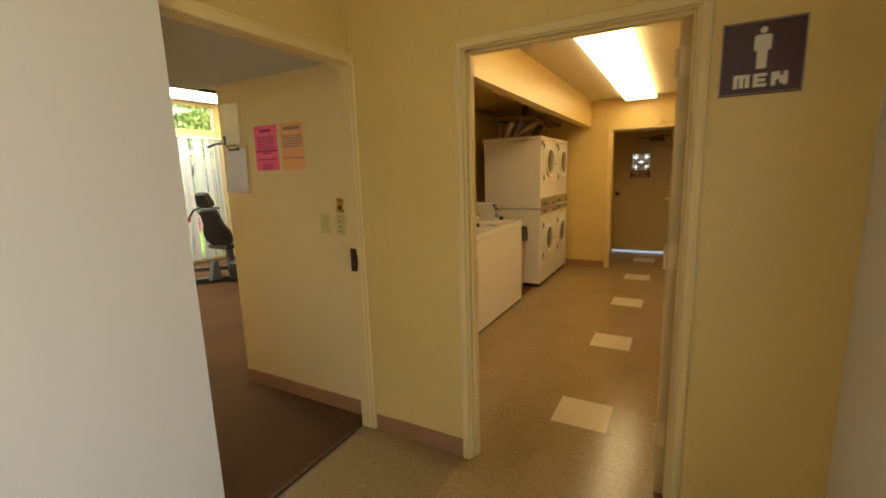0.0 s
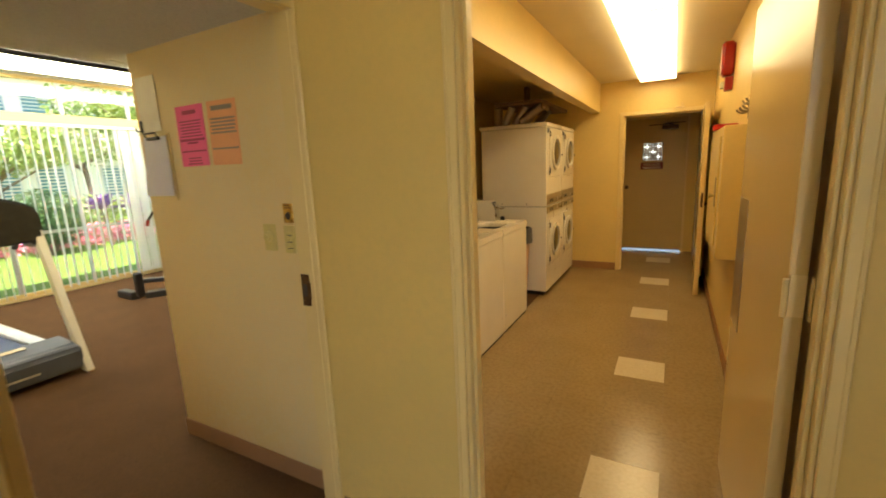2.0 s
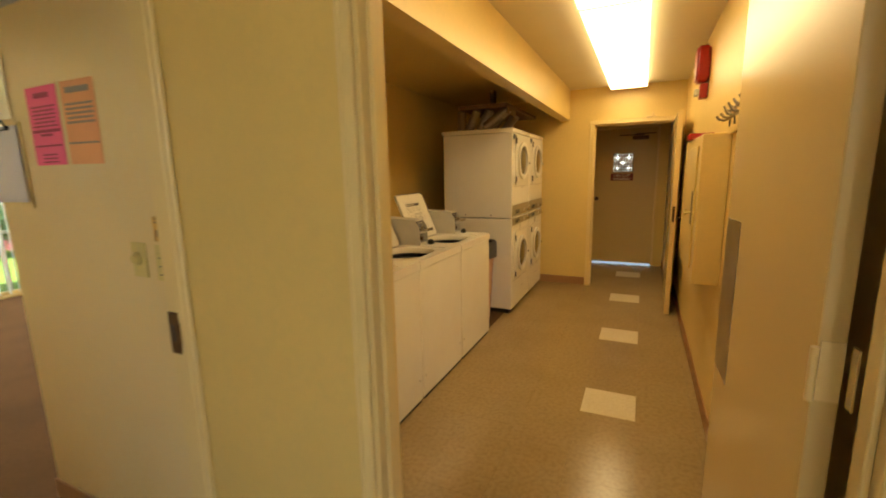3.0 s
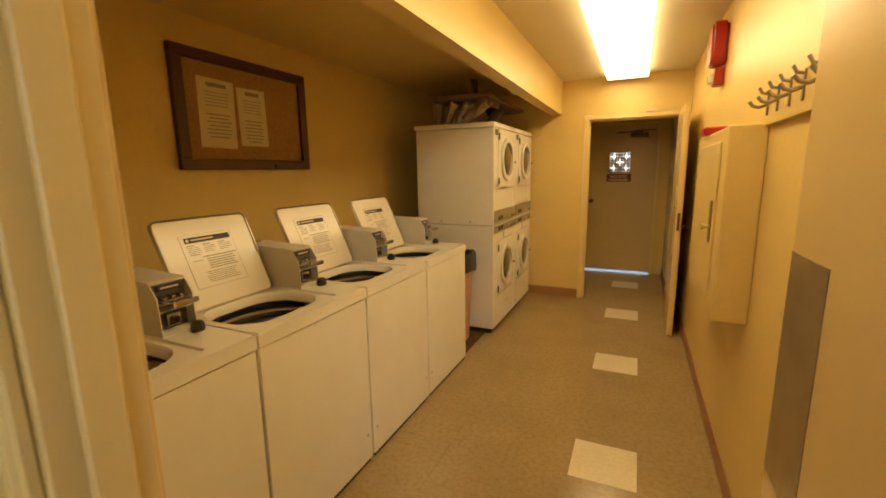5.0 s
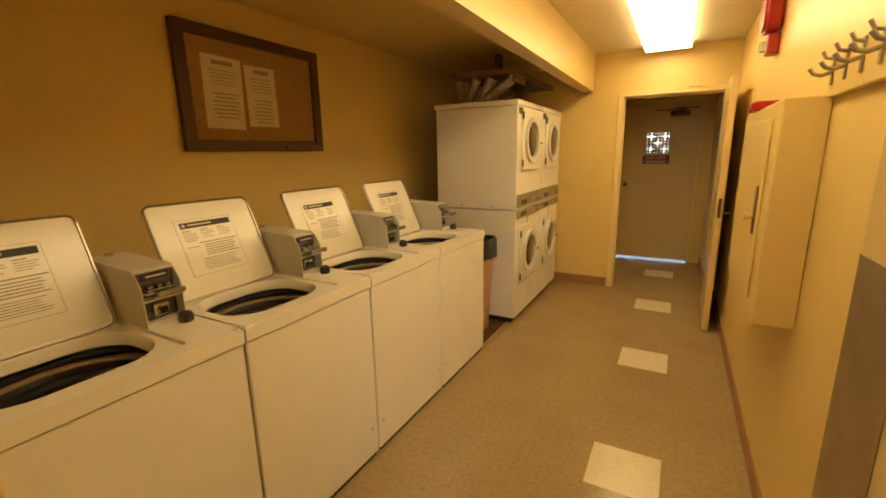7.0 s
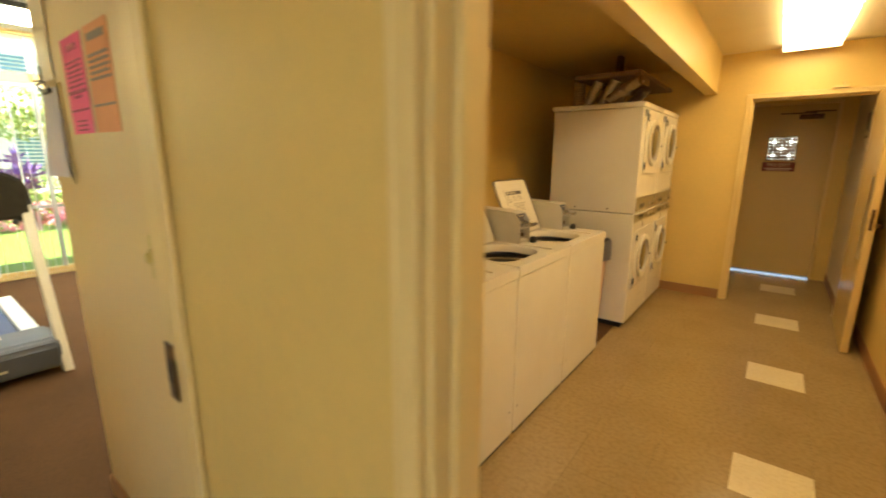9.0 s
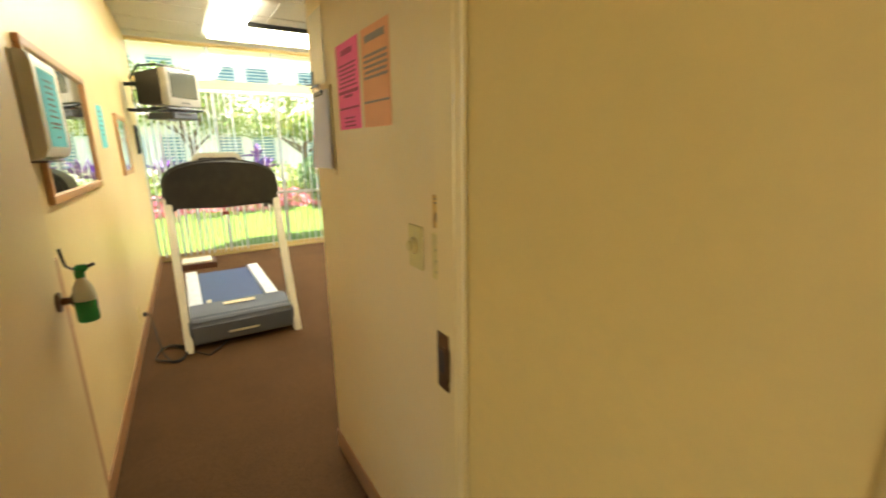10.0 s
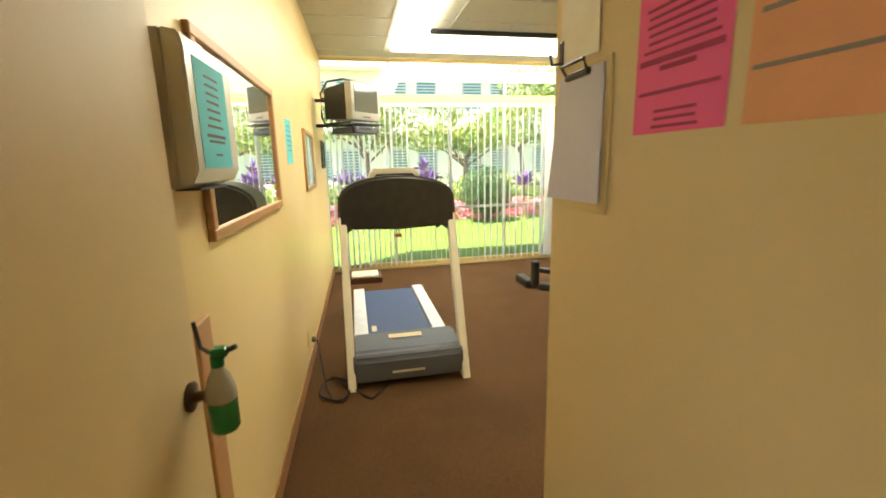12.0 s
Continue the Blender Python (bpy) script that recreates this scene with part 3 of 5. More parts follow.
    bm = bmesh.new(); lathe(bm, [(0.021, 0.0), (0.023, 0.010), (0.020, 0.026), (0.012, 0.032), (0.0, 0.033)], 10, pose(0.200, 0.035, 0.0))
    part("selector_knob", bm, BLACK, coin, smooth=True)
    bm = bmesh.new(); rod(bm, (-0.15, 0, 0.178), (-0.15, 0, 0.186), 0.012)
    part("top_lock", bm, CHROME, coin, smooth=True)
    for y in (-0.29, 0.29):
        bm = bmesh.new(); rod(bm, (-0.006, y, 0.16), (-0.0025, y, 0.16), 0.006, seg=8)
        part("screw", bm, STEEL, w)
    return w


first = washer((-1.515, 1.818 + 0.3325, 0))
for k in range(1, 4):
    copy_thing(first, pose(-1.515, 1.818 + 0.3325 + 0.6655 * k, 0))


def dryer(at):
    d = thing("stacked_dryer", at, "white stacked pair of tumble dryers with round glass doors", "tumble dryer", "stacked dryers")
    W, D = 0.69, 0.74
    for z0, z1, n in ((0.05, 0.995, "lower_cabinet"), (1.003, 1.84, "upper_cabinet")):
        bm = bmesh.new(); box(bm, -D, 0, -W / 2 + 0.002, W / 2 - 0.002, z0, z1, bev=0.006)
        part(n, bm, ENAMEL, d, smooth=True)
    bm = bmesh.new(); box(bm, -D - 0.02, 0.004, -W / 2 + 0.001, W / 2 - 0.001, 1.842, 1.885, bev=0.01, seg=2)
    part("top_panel", bm, ENAMEL, d, smooth=True)
    bm = bmesh.new(); box(bm, -D + 0.04, -0.04, -W / 2 + 0.03, W / 2 - 0.03, 0.0, 0.05)
    part("plinth", bm, RUBBER, d)
    for z0 in (0.925, 1.02):
        bm = bmesh.new(); box(bm, 0.0, 0.006, -W / 2 + 0.012, W / 2 - 0.012, z0, z0 + 0.09 + (0.02 if z0 > 1 else -0.02), bev=0.002)
        part("control_panel", bm, BAND, d, "tan control band")
        for u in (-0.22, -0.14, 0.08):
            bm = bmesh.new(); box(bm, 0.0065, 0.010, u, u + 0.05, z0 + 0.02, z0 + 0.055)
            part("control_plate", bm, BLACK if u < 0 else STEEL, d)
        bm = bmesh.new(); box(bm, 0.0065, 0.03, 0.20, 0.26, z0 + 0.02, z0 + 0.035, bev=0.003)
        part("coin_slide", bm, CHROME, d)
    for zc in (0.60, 1.575):
        dr = new("dryer_door"); dr.parent = d; dr.matrix_basis = pose(0, 0, zc)
        bm = bmesh.new(); prism(bm, [(y_ + 0.005, z_ + 0.005) for y_, z_ in outline(0.50, 0.50, 0.03, 4)], "x", 0.002, 0.012)
        part("door_panel", bm, ENAMEL, dr, smooth=True)
        bm = bmesh.new(); ring(bm, 0.15, 0.19, 0.012, 0.034, 40, pose(0, 0.0, 0, 0, 90, 0))
        part("door_ring", bm, ENAMEL2, dr, smooth=False)
        bm = bmesh.new(); lathe(bm, [(0.152, 0.014), (0.13, 0.022), (0.09, 0.028), (0.0, 0.03)], 32, pose(0, 0, 0, 0, 90, 0))
        part("door_glass", bm, DARKGLASS, dr, smooth=True)
        bm = bmesh.new(); box(bm, 0.016, 0.04, 0.215, 0.24, -0.03, -0.015, bev=0.003)
        part("handle", bm, BLACK, dr)
        for z in (-0.19, 0.19):
            bm = bmesh.new(); box(bm, 0.014, 0.024, -0.262, -0.240, z - 0.03, z + 0.03, bev=0.003)
            part("hinge", bm, BLACK, dr)
        bm = bmesh.new(); box(bm, 0.0, 0.003, -0.26, 0.26, -0.262, -0.258)
        part("seam", bm, GREYINK, d).matrix_basis = pose(0, 0, zc)
    bm = bmesh.new(); box(bm, 0.001, 0.0045, -0.318, -0.175, 1.775, 1.825, bev=0.001)
    part("badge", bm, BLACK, d)
    for z1 in (1.775, 0.865):
        bm = bmesh.new(); box(bm, 0.001, 0.004, -0.045, -0.035, z1 - 0.01, z1 + 0.055)
        part("seam", bm, GREYINK, d)
    for z1 in (1.295, 1.10, 0.36, 0.22):
        bm = bmesh.new(); box(bm, 0.001, 0.003, 0.02, 0.14, z1, z1 + 0.004)
        part("vent_slot", bm, GREYINK, d)
    for y_ in (-0.50, -0.22):
        bm = bmesh.new(); rod(bm, (y_, -W / 2 + 0.002, 1.03), (y_, -W / 2 - 0.001, 1.03), 0.007, seg=8)
        part("screw", bm, BRONZE, d)
    return d


D0 = 5.025
fd = dryer((-1.468, D0 + 0.345, 0))
copy_thing(fd, pose(-1.468, D0 + 0.345 + 0.70, 0))

# ---- laundry lights ----
lamp = thing("ceiling_light", (-0.50, 4.2, CEIL_L), "long warm fluorescent ceiling light with ribbed diffusers", "ceiling light")
for y0, y1 in ((-1.98, -0.56), (-0.56, 0.93), (0.93, 2.18)):
    bm = bmesh.new(); box(bm, -0.190, 0.190, y0 + 0.014, y1 - 0.012, -0.062, -0.03, bev=0.008)
    part("diffuser", bm, LAMPGLOW, lamp, "glowing warm white diffuser")
    bm = bmesh.new(); box(bm, -0.195, 0.195, y0 - 0.010, y0 + 0.012, -0.060, -0.0)
    part("end_cap", bm, WHITEPAINT, lamp)
bm = bmesh.new(); box(bm, -0.17, 0.17, -1.97, 2.17, -0.031, 0.0)
box(bm, -0.195, 0.195, 2.169, 2.185, -0.060, 0.0)
part("housing", bm, WHITEPAINT, lamp)

# ---- exercise room light and ceiling ----
bm = bmesh.new()
GL = [(-7.09, -2.95, 1.74, 2.06), (-7.09, -6.36, 2.06, 5.0)]
box(bm, -7.6, -2.70, 0.68, 5.6, 2.841, 2.95)
for x in np.arange(-7.3, -2.9, 0.61):
    box(bm, x, x + 0.025, 0.70, 5.6, 2.834, 2.841)
for y in np.arange(1.05, 5.6, 0.61):
    box(bm, -7.6, -2.70, y, y + 0.025, 2.833, 2.8405)
setting("ceiling", bm, GYMCEIL, "grey suspended ceiling with a panel grid")
gl = thing("gym_ceiling_light", (-5.8, 3.4, 2.84), "long bright ceiling lights meeting in a corner", "ceiling light")
for x0, x1, y0, y1 in GL:
    bm = bmesh.new(); box(bm, x0 + 5.8, x1 + 5.8, y0 - 3.4 + 0.003, y1 - 3.4 - 0.003, -0.05, -0.012, bev=0.006)
    part("diffuser", bm, GYMGLOW, gl, "glowing white diffuser")
bm = bmesh.new(); box(bm, -0.559, -0.50, -1.33, 1.6, -0.05, -0.008)
part("dark_gap", bm, BLACK, gl)

# ---- window ----
win = setting("window", boxes([(-7.72, -7.64, WINY[0], WINY[-1], 2.235, 2.385), (-7.70, -7.645, WINY[0], WINY[-1], 2.80, 2.83), (-7.70, -7.645, WINY[0], WINY[-1], 0.03, 0.08)], 0.004), TRIM, "full-height window with a transom row and aluminium frames")
for y in WINY:
    for z0, z1 in ((0.08, 2.234), (2.386, 2.799)):
        bm = bmesh.new(); box(bm, -7.695, -7.65, y - 0.022, y + 0.022, z0, z1, bev=0.003)
        part("mullion", bm, ALU, win)
for a, b in zip(WINY, WINY[1:]):
    bm = bmesh.new(); box(bm, -7.69, -7.655, a + 0.023, b - 0.023, 0.82, 0.86, bev=0.003)
    part("rail", bm, ALU, win)
    for z0, z1 in ((0.08, 0.82), (0.86, 2.235), (2.386, 2.80)):
        bm = bmesh.new(); box(bm, -7.676, -7.672, a + 0.023, b - 0.023, z0, z1)
        part("pane", bm, GLASS, win).visible_shadow = False
blind = thing("vertical_blind", (-7.52, 3.0, 2.215), "white vinyl vertical blind, part open across the tall window", "blind")
bm = bmesh.new(); box(bm, -0.03, 0.03, -2.16, 2.1, 0.0, 0.035, bev=0.004)
part("head_rail", bm, WHITEPAINT, blind)
SLATS = [(y, 75 + random.uniform(-9, 9)) for y in np.arange(0.87, 2.50, 0.072)] + [(y, 80 + random.uniform(-6, 6)) for y in np.arange(2.56, 3.9, 0.095)] + [(y, 35 + random.uniform(-25, 25)) for y in np.arange(3.92, 5.05, 0.045)]
bm = bmesh.new(); box(bm, -0.0012, 0.0012, -0.045, 0.045, -2.145, -0.002)
sl0 = part("slat", bm, BLIND, blind)
for i, (y, a) in enumerate(SLATS):
    o = sl0 if i == 0 else sl0.copy()
    if i:
        scene.collection.objects.link(o)
    o.matrix_basis = pose(random.uniform(-0.006, 0.006), y - 3.0, 0, random.uniform(-0.3, 0.3), 0, a)


# ---- treadmill ----
tm = thing("treadmill", (-4.32, 1.50, 0.002), "grey and white treadmill with a black console hood", "treadmill", rz=0)
bm = bmesh.new()
prism(bm, [(-0.50, 0.05), (-0.44, 0.18), (-0.32, 0.255), (-0.03, 0.240), (0.02, 0.20), (0.035, 0.04)], "y", -0.375, 0.375)
bmesh.ops.bevel(bm, geom=list(bm.edges), offset=0.02, segments=3, affect="EDGES")
part("motor_hood", bm, GREY, tm, "dark grey motor cover", smooth=True)
bm = bmesh.new(); box(bm, -1.75, -0.30, -0.25, 0.25, 0.14, 0.152, bev=0.003)
part("belt", bm, BELT, tm, "dark running belt, its blue a painted window reflection")
bm = bmesh.new(); box(bm, -1.78, -0.28, -0.33, 0.33, 0.05, 0.135, bev=0.008)
part("deck", bm, BLACK, tm)
bm = bmesh.new(); box(bm, -0.72, -0.60, -0.225, -0.185, 0.1525, 0.1535)
part("belt_label", bm, OLDPAPER, tm)
for s in (-1, 1):
    y0, y1 = sorted((s * 0.255, s * 0.365))
    bm = bmesh.new(); box(bm, -1.78, -0.22, y0, y1, 0.13, 0.175, bev=0.01, seg=2)
    part("side_rail", bm, SILVERP, tm, "silver side step", smooth=True)
    bm = bmesh.new(); prism(bm, [(-0.03, 0.0), (0.05, 0.0), (-0.36, 1.12), (-0.44, 1.12)], "y", s * 0.39 - 0.027, s * 0.39 + 0.027)
    bmesh.ops.bevel(bm, geom=list(bm.edges), offset=0.006, segments=1, affect="EDGES")
    part("upright", bm, WHITEPAINT, tm, "white painted upright")
    for z in (0.04, 0.20):
        bm = bmesh.new(); rod(bm, (0.035 - 0.366 * z, s * 0.40, z), (0.045 - 0.366 * z, s * 0.40, z), 0.007, seg=8)
        part("bolt", bm, STEEL, tm)
    bm = bmesh.new(); rod(bm, (-1.7, s * 0.3, 0.0), (-1.7, s * 0.3, 0.06), 0.03, seg=12)
    part("foot", bm, RUBBER, tm)
    bm = bmesh.new(); tube(bm, [(-0.42, s * 0.40, 1.02), (-0.6, s * 0.40, 1.03), (-0.85, s * 0.40, 1.0), (-0.92, s * 0.395, 0.94)], 0.02, 10)
    part("handrail", bm, BLACK, tm, smooth=True)
# console hood: an arched shell
pts = []
for k in range(17):
    a = math.pi * k / 16
    pts.append((0.42 * math.cos(a) * (1 if abs(math.cos(a)) < 0.9 else 1.0), 1.16 + 0.235 * math.sin(a) ** 0.6))
under = [(-0.42, 0.975), (-0.385, 0.975), (-0.33, 1.025), (0.0, 1.01), (0.33, 1.025), (0.385, 0.975), (0.42, 0.975)]
bm = bmesh.new(); prism(bm, [(y, z) for y, z in pts] + under, "x", -0.66, -0.34)
bmesh.ops.bevel(bm, geom=[e for e in bm.edges if len(e.link_faces) == 2 and e.calc_face_angle(0) > 0.8], offset=0.02, segments=3, affect="EDGES")
part("console_hood", bm, BLACK, tm, "black arched console cover", smooth=True)
bm = bmesh.new(); prism(bm, [(-0.20, 1.355), (-0.17, 1.42), (-0.14, 1.445), (0.14, 1.445), (0.17, 1.42), (0.20, 1.355)], "x", -0.70, -0.50)
part("console_top", bm, ENAMEL2, tm, smooth=True)
bm = bmesh.new(); prism(bm, [(-0.16, 1.375), (-0.13, 1.405), (0.13, 1.405), (0.16, 1.375)], "x", -0.50, -0.47)
part("console_grip", bm, BLACK, tm)
bm = bmesh.new(); box(bm, -0.36, -0.345, -0.03, 0.02, 0.955, 0.98, bev=0.003); rod(bm, (-0.352, 0, 0.98), (-0.352, 0, 1.03), 0.003, seg=6)
part("safety_clip", bm, RED, tm, "red safety stop clip")
bm = bmesh.new(); box(bm, 0.036, 0.039, -0.12, 0.10, 0.10, 0.115)
part("name_plate", bm, ENAMEL2, tm)
bm = bmesh.new(); box(bm, -0.26, -0.19, -0.12, 0.12, 0.2545, 0.2565, m=pose(0, 0, 0, 0, 0, 0))
part("warning_label", bm, OLDPAPER, tm)
OFF = Vector((-0.08, -0.52, 0.0))
cp = [(-0.26, -0.14, 0.24), (-0.2, -0.1, 0.26), (-0.05, -0.07, 0.18), (0.05, -0.04, 0.02)]
for k in range(40):
    a = k / 40 * math.tau * 2.6
    cp.append((0.08 + 0.15 * math.cos(a) + 0.02 * math.sin(3 * a), 0.02 + 0.10 * math.sin(a), 0.008 + 0.001 * k * 0.4))
cp += [(0.25, 0.25, 0.01), (0.05, 0.4, 0.02)]
bm = bmesh.new(); tube(bm, [Vector(c) + OFF for c in cp], 0.005, 6)
pc = part("power_cord", bm, RUBBER, tm, "black power cord coiled on the carpet", smooth=True)
bm = bmesh.new(); box(bm, -0.365, -0.33, -0.665, -0.64, 0.225, 0.255, bev=0.004)
part("plug", bm, RUBBER, pc)


# ---- laundry fittings ----
def bars(bm, rows, y, d=-0.0012):
    """Thin printed lines on a sheet that faces along y: rows of (x0, x1, z0, z1)."""
    for x0, x1, z0, z1 in rows:
        lo, hi = sorted((y, y + d))
        box(bm, x0, x1, lo, hi, z0, z1)


def lines(x0, x1, z_top, n, step, thick=0.004, seed=3, short=0.25):
    r = random.Random(seed)
    out = []
    for k in range(n):
        c = r.uniform(0, short) * (x1 - x0) / 2
        out.append((x0 + c, x1 - c, z_top - k * step - thick, z_top - k * step))
    return out


board = thing("notice_board", (-2.60, 3.515, 1.833), "dark wood framed cork notice board with two printed sheets", "notice board")
bm = bmesh.new()
for a in ((-0.495, 0.495, 0.265, 0.325), (-0.495, 0.495, -0.325, -0.265), (-0.495, -0.43, -0.265, 0.265), (0.43, 0.495, -0.265, 0.265)):
    box(bm, 0.001, 0.035, *a, bev=0.004)
part("frame", bm, DARKWOOD, board, "dark stained wooden frame")
bm = bmesh.new(); box(bm, 0.002, 0.014, -0.431, 0.431, -0.266, 0.266)
part("cork_panel", bm, CORK, board)
bm = bmesh.new(); box(bm, 0.014, 0.045, 0.15, 0.18, -0.315, -0.29, bev=0.004)
part("catch", bm, BLACK, board)
for i, (y0, y1, z0, z1) in enumerate(((-0.35, -0.110, -0.205, 0.18), (-0.085, 0.130, -0.180, 0.165))):
    bm = bmesh.new(); box(bm, 0.0142, 0.0155, y0, y1, z0, z1, m=pose(0, 0, 0, (-1, 1)[i], 0, 0))
    sheet = part("sheet", bm, OLDPAPER, board, "yellowed printed sheet")
    bm = bmesh.new()
    for x0, x1, a, b in [(y0 + 0.06, y1 - 0.05, z1 - 0.042, z1 - 0.02)] + lines(y0 + 0.035, y1 - 0.03, z1 - 0.07, 5, 0.018) + lines(y0 + 0.04, y1 - 0.03, z1 - 0.19, 7, 0.021, 0.006, 8):
        box(bm, 0.0157, 0.0163, x0, x1, a, b)
    part("print", bm, GREYINK, sheet)

bin_ = thing("waste_bin", (-1.80, 4.765, 0), "tan plastic waste bin lined with a black bag", "waste bin")
bm = bmesh.new()
for (w0, d0, h0), (w1, d1, h1) in (((0.30, 0.32, 0.0), (0.37, 0.42, 0.76)),):
    lo = [bm.verts.new((x, y, h0)) for x, y in outline(w0, d0, 0.05, 4)]
    hi = [bm.verts.new((x, y, h1)) for x, y in outline(w1, d1, 0.06, 4)]
    n = len(lo)
    for k in range(n):
        bm.faces.new((lo[k], lo[(k + 1) % n], hi[(k + 1) % n], hi[k]))
    bm.faces.new(lo[::-1])
part("tub", bm, BINP, bin_, smooth=True)
bm = bmesh.new()
loops = []
for s, h in ((0.80, 0.60), (0.93, 0.77), (1.03, 0.79), (1.08, 0.77), (1.10, 0.62)):
    row = []
    for k, (x, y) in enumerate(outline(0.37, 0.42, 0.06, 6)):
        wob = 1 + (0.025 * math.sin(k * 2.3) + 0.02 * math.sin(k * 5.1)) * (1 if h < 0.7 or s > 1.05 else 0.4)
        row.append(bm.verts.new((x * s * wob, y * s * wob, h + (0.03 * math.sin(k * 1.7) if s > 1.09 else 0))))
    loops.append(row)
for a, b in zip(loops, loops[1:]):
    for k in range(len(a)):
        bm.faces.new((a[k], a[(k + 1) % len(a)], b[(k + 1) % len(a)], b[k]))
bm.faces.new(loops[0])
part("bag", bm, BAG, bin_, "black plastic bin liner folded over the rim", smooth=True)

DUSTY = material("dusty_brown_metal", (0.16, 0.10, 0.05), 0.6, wear_or_light=(9, (0.11, 0.07, 0.04), 0.5))
ducts = thing("dryer_ducts", (-1.82, 5.35, 1.885), "crinkled foil dryer vent ducts under the soffit", "duct")
for i, (p, q) in enumerate((((-0.24, -0.16, 0.02), (-0.22, -0.20, 0.20)), ((-0.16, -0.15, 0.02), (-0.05, -0.2, 0.20)), ((-0.05, -0.14, 0.015), (0.08, -0.18, 0.20)), ((0.04, -0.20, 0.03), (0.28, -0.22, 0.19)), ((-0.18, 0.5, 0.02), (-0.02, 0.52, 0.20)), ((-0.02, 0.55, 0.03), (0.17, 0.45, 0.20)))):
    bm = bmesh.new()
    P, Q = Vector(p), Vector(q)
    m = Matrix.Translation(P) @ (Q - P).to_track_quat("Z", "Y").to_matrix().to_4x4()
    L = (Q - P).length
    lathe(bm, [(0.045 + (0.004 if k % 2 else 0), L * k / 18) for k in range(19)], 14, m)
    part("duct", bm, FOIL, ducts)
bm = bmesh.new(); box(bm, -0.22, 0.30, -0.33, 0.9, 0.20, 0.235, bev=0.004); box(bm, -0.02, 0.02, 0.1, 0.2, 0.23, 0.443)
part("duct_plate", bm, DUSTY, ducts, "dull brown duct cover under the soffit")
bm = bmesh.new(); box(bm, 0.28, 0.295, -0.29, 0.0, 0.14, 0.199, bev=0.003)
part("duct_bracket", bm, DUSTY, ducts)

cabinet = thing("wall_cabinet", (0.10, 3.95, 0.835), "cream painted metal wall cabinet with a lever latch", "wall cabinet")
bm = bmesh.new(); box(bm, -0.128, -0.001, -0.45, 0.45, 0, 0.80, bev=0.004)
part("body", bm, WALL, cabinet)
bm = bmesh.new(); box(bm, -0.136, -0.1285, -0.32, 0.40, 0.06, 0.745, bev=0.003)
cd = part("cabinet_door", bm, WALL, cabinet)
bm = bmesh.new(); prism(bm, [(y - 0.235, z + 0.40) for y, z in outline(0.062, 0.19, 0.02, 4)], "x", -0.1385, -0.1362)
part("latch_plate", bm, BRONZE, cd)
bm = bmesh.new(); rod(bm, (-0.1386, -0.225, 0.375), (-0.160, -0.225, 0.375), 0.007); rod(bm, (-0.160, -0.225, 0.375), (-0.170, -0.225, 0.375), 0.016)
part("latch_knob", bm, IVORY, cd)
bm = bmesh.new(); box(bm, -0.1375, -0.1362, 0.34, 0.37, 0.66, 0.71)
part("yellow_label", bm, material("yellow_sticker", (0.62, 0.50, 0.03), 0.6), cd, "small yellow sticker")
bell = thing("alarm_box", (0.03, 4.14, 1.636), "small red alarm box on top of the wall cabinet", "alarm box")
bm = bmesh.new(); box(bm, -0.08, 0.068, -0.065, 0.065, 0, 0.042, bev=0.008)
part("case", bm, RED, bell)

alarm = thing("fire_alarm_horn", (0.10, 4.72, 1.97), "red wall fire alarm horn with a white strobe", "fire alarm")
bm = bmesh.new(); prism(bm, [(x, z + 0.24) for x, z in outline(0.19, 0.26, 0.06, 6)], "x", -0.088, -0.001)
bmesh.ops.bevel(bm, geom=[e for e in bm.edges if e.calc_face_angle(0) > 1.0], offset=0.015, segments=3, affect="EDGES")
part("horn", bm, RED, alarm, smooth=True)
bm = bmesh.new(); box(bm, -0.055, -0.001, -0.05, 0.05, 0.0, 0.105, bev=0.006)
part("base", bm, RED, alarm)
bm = bmesh.new(); box(bm, -0.085, -0.056, -0.035, 0.035, 0.02, 0.07, bev=0.006)
part("strobe", bm, CLEARP, alarm)

rack = thing("coat_hook_rail", (0.10, 3.14, 1.625), "painted board with six grey metal coat hooks", "coat rack")
bm = bmesh.new(); box(bm, -0.022, -0.0005, -0.355, 0.355, 0.0, 0.155, bev=0.003)
part("backboard", bm, WALL, rack)
for k in range(6):
    y = -0.32 + 0.128 * k
    bm = bmesh.new()
    box(bm, -0.028, -0.0225, y - 0.011, y + 0.011, 0.035, 0.125, bev=0.004)
    tube(bm, [(-0.026, y, 0.075), (-0.05, y, 0.066), (-0.07, y, 0.072), (-0.082, y, 0.088)], 0.0065, 8)
    tube(bm, [(-0.026, y, 0.112), (-0.045, y, 0.116), (-0.055, y, 0.135)], 0.0055, 8)
    part("hook", bm, STEEL, rack, "grey metal double hook", smooth=True)

closer = thing("door_closer_bracket", (-0.25, 6.519, 2.05), "small cream closer bracket on the door frame", "door closer")
bm = bmesh.new(); box(bm, -0.05, 0.05, -0.03, -0.001, 0.0, 0.02, bev=0.003); rod(bm, (0.02, -0.02, 0.02), (0.02, -0.02, 0.05), 0.012)
part("bracket", bm, TRIM, closer)
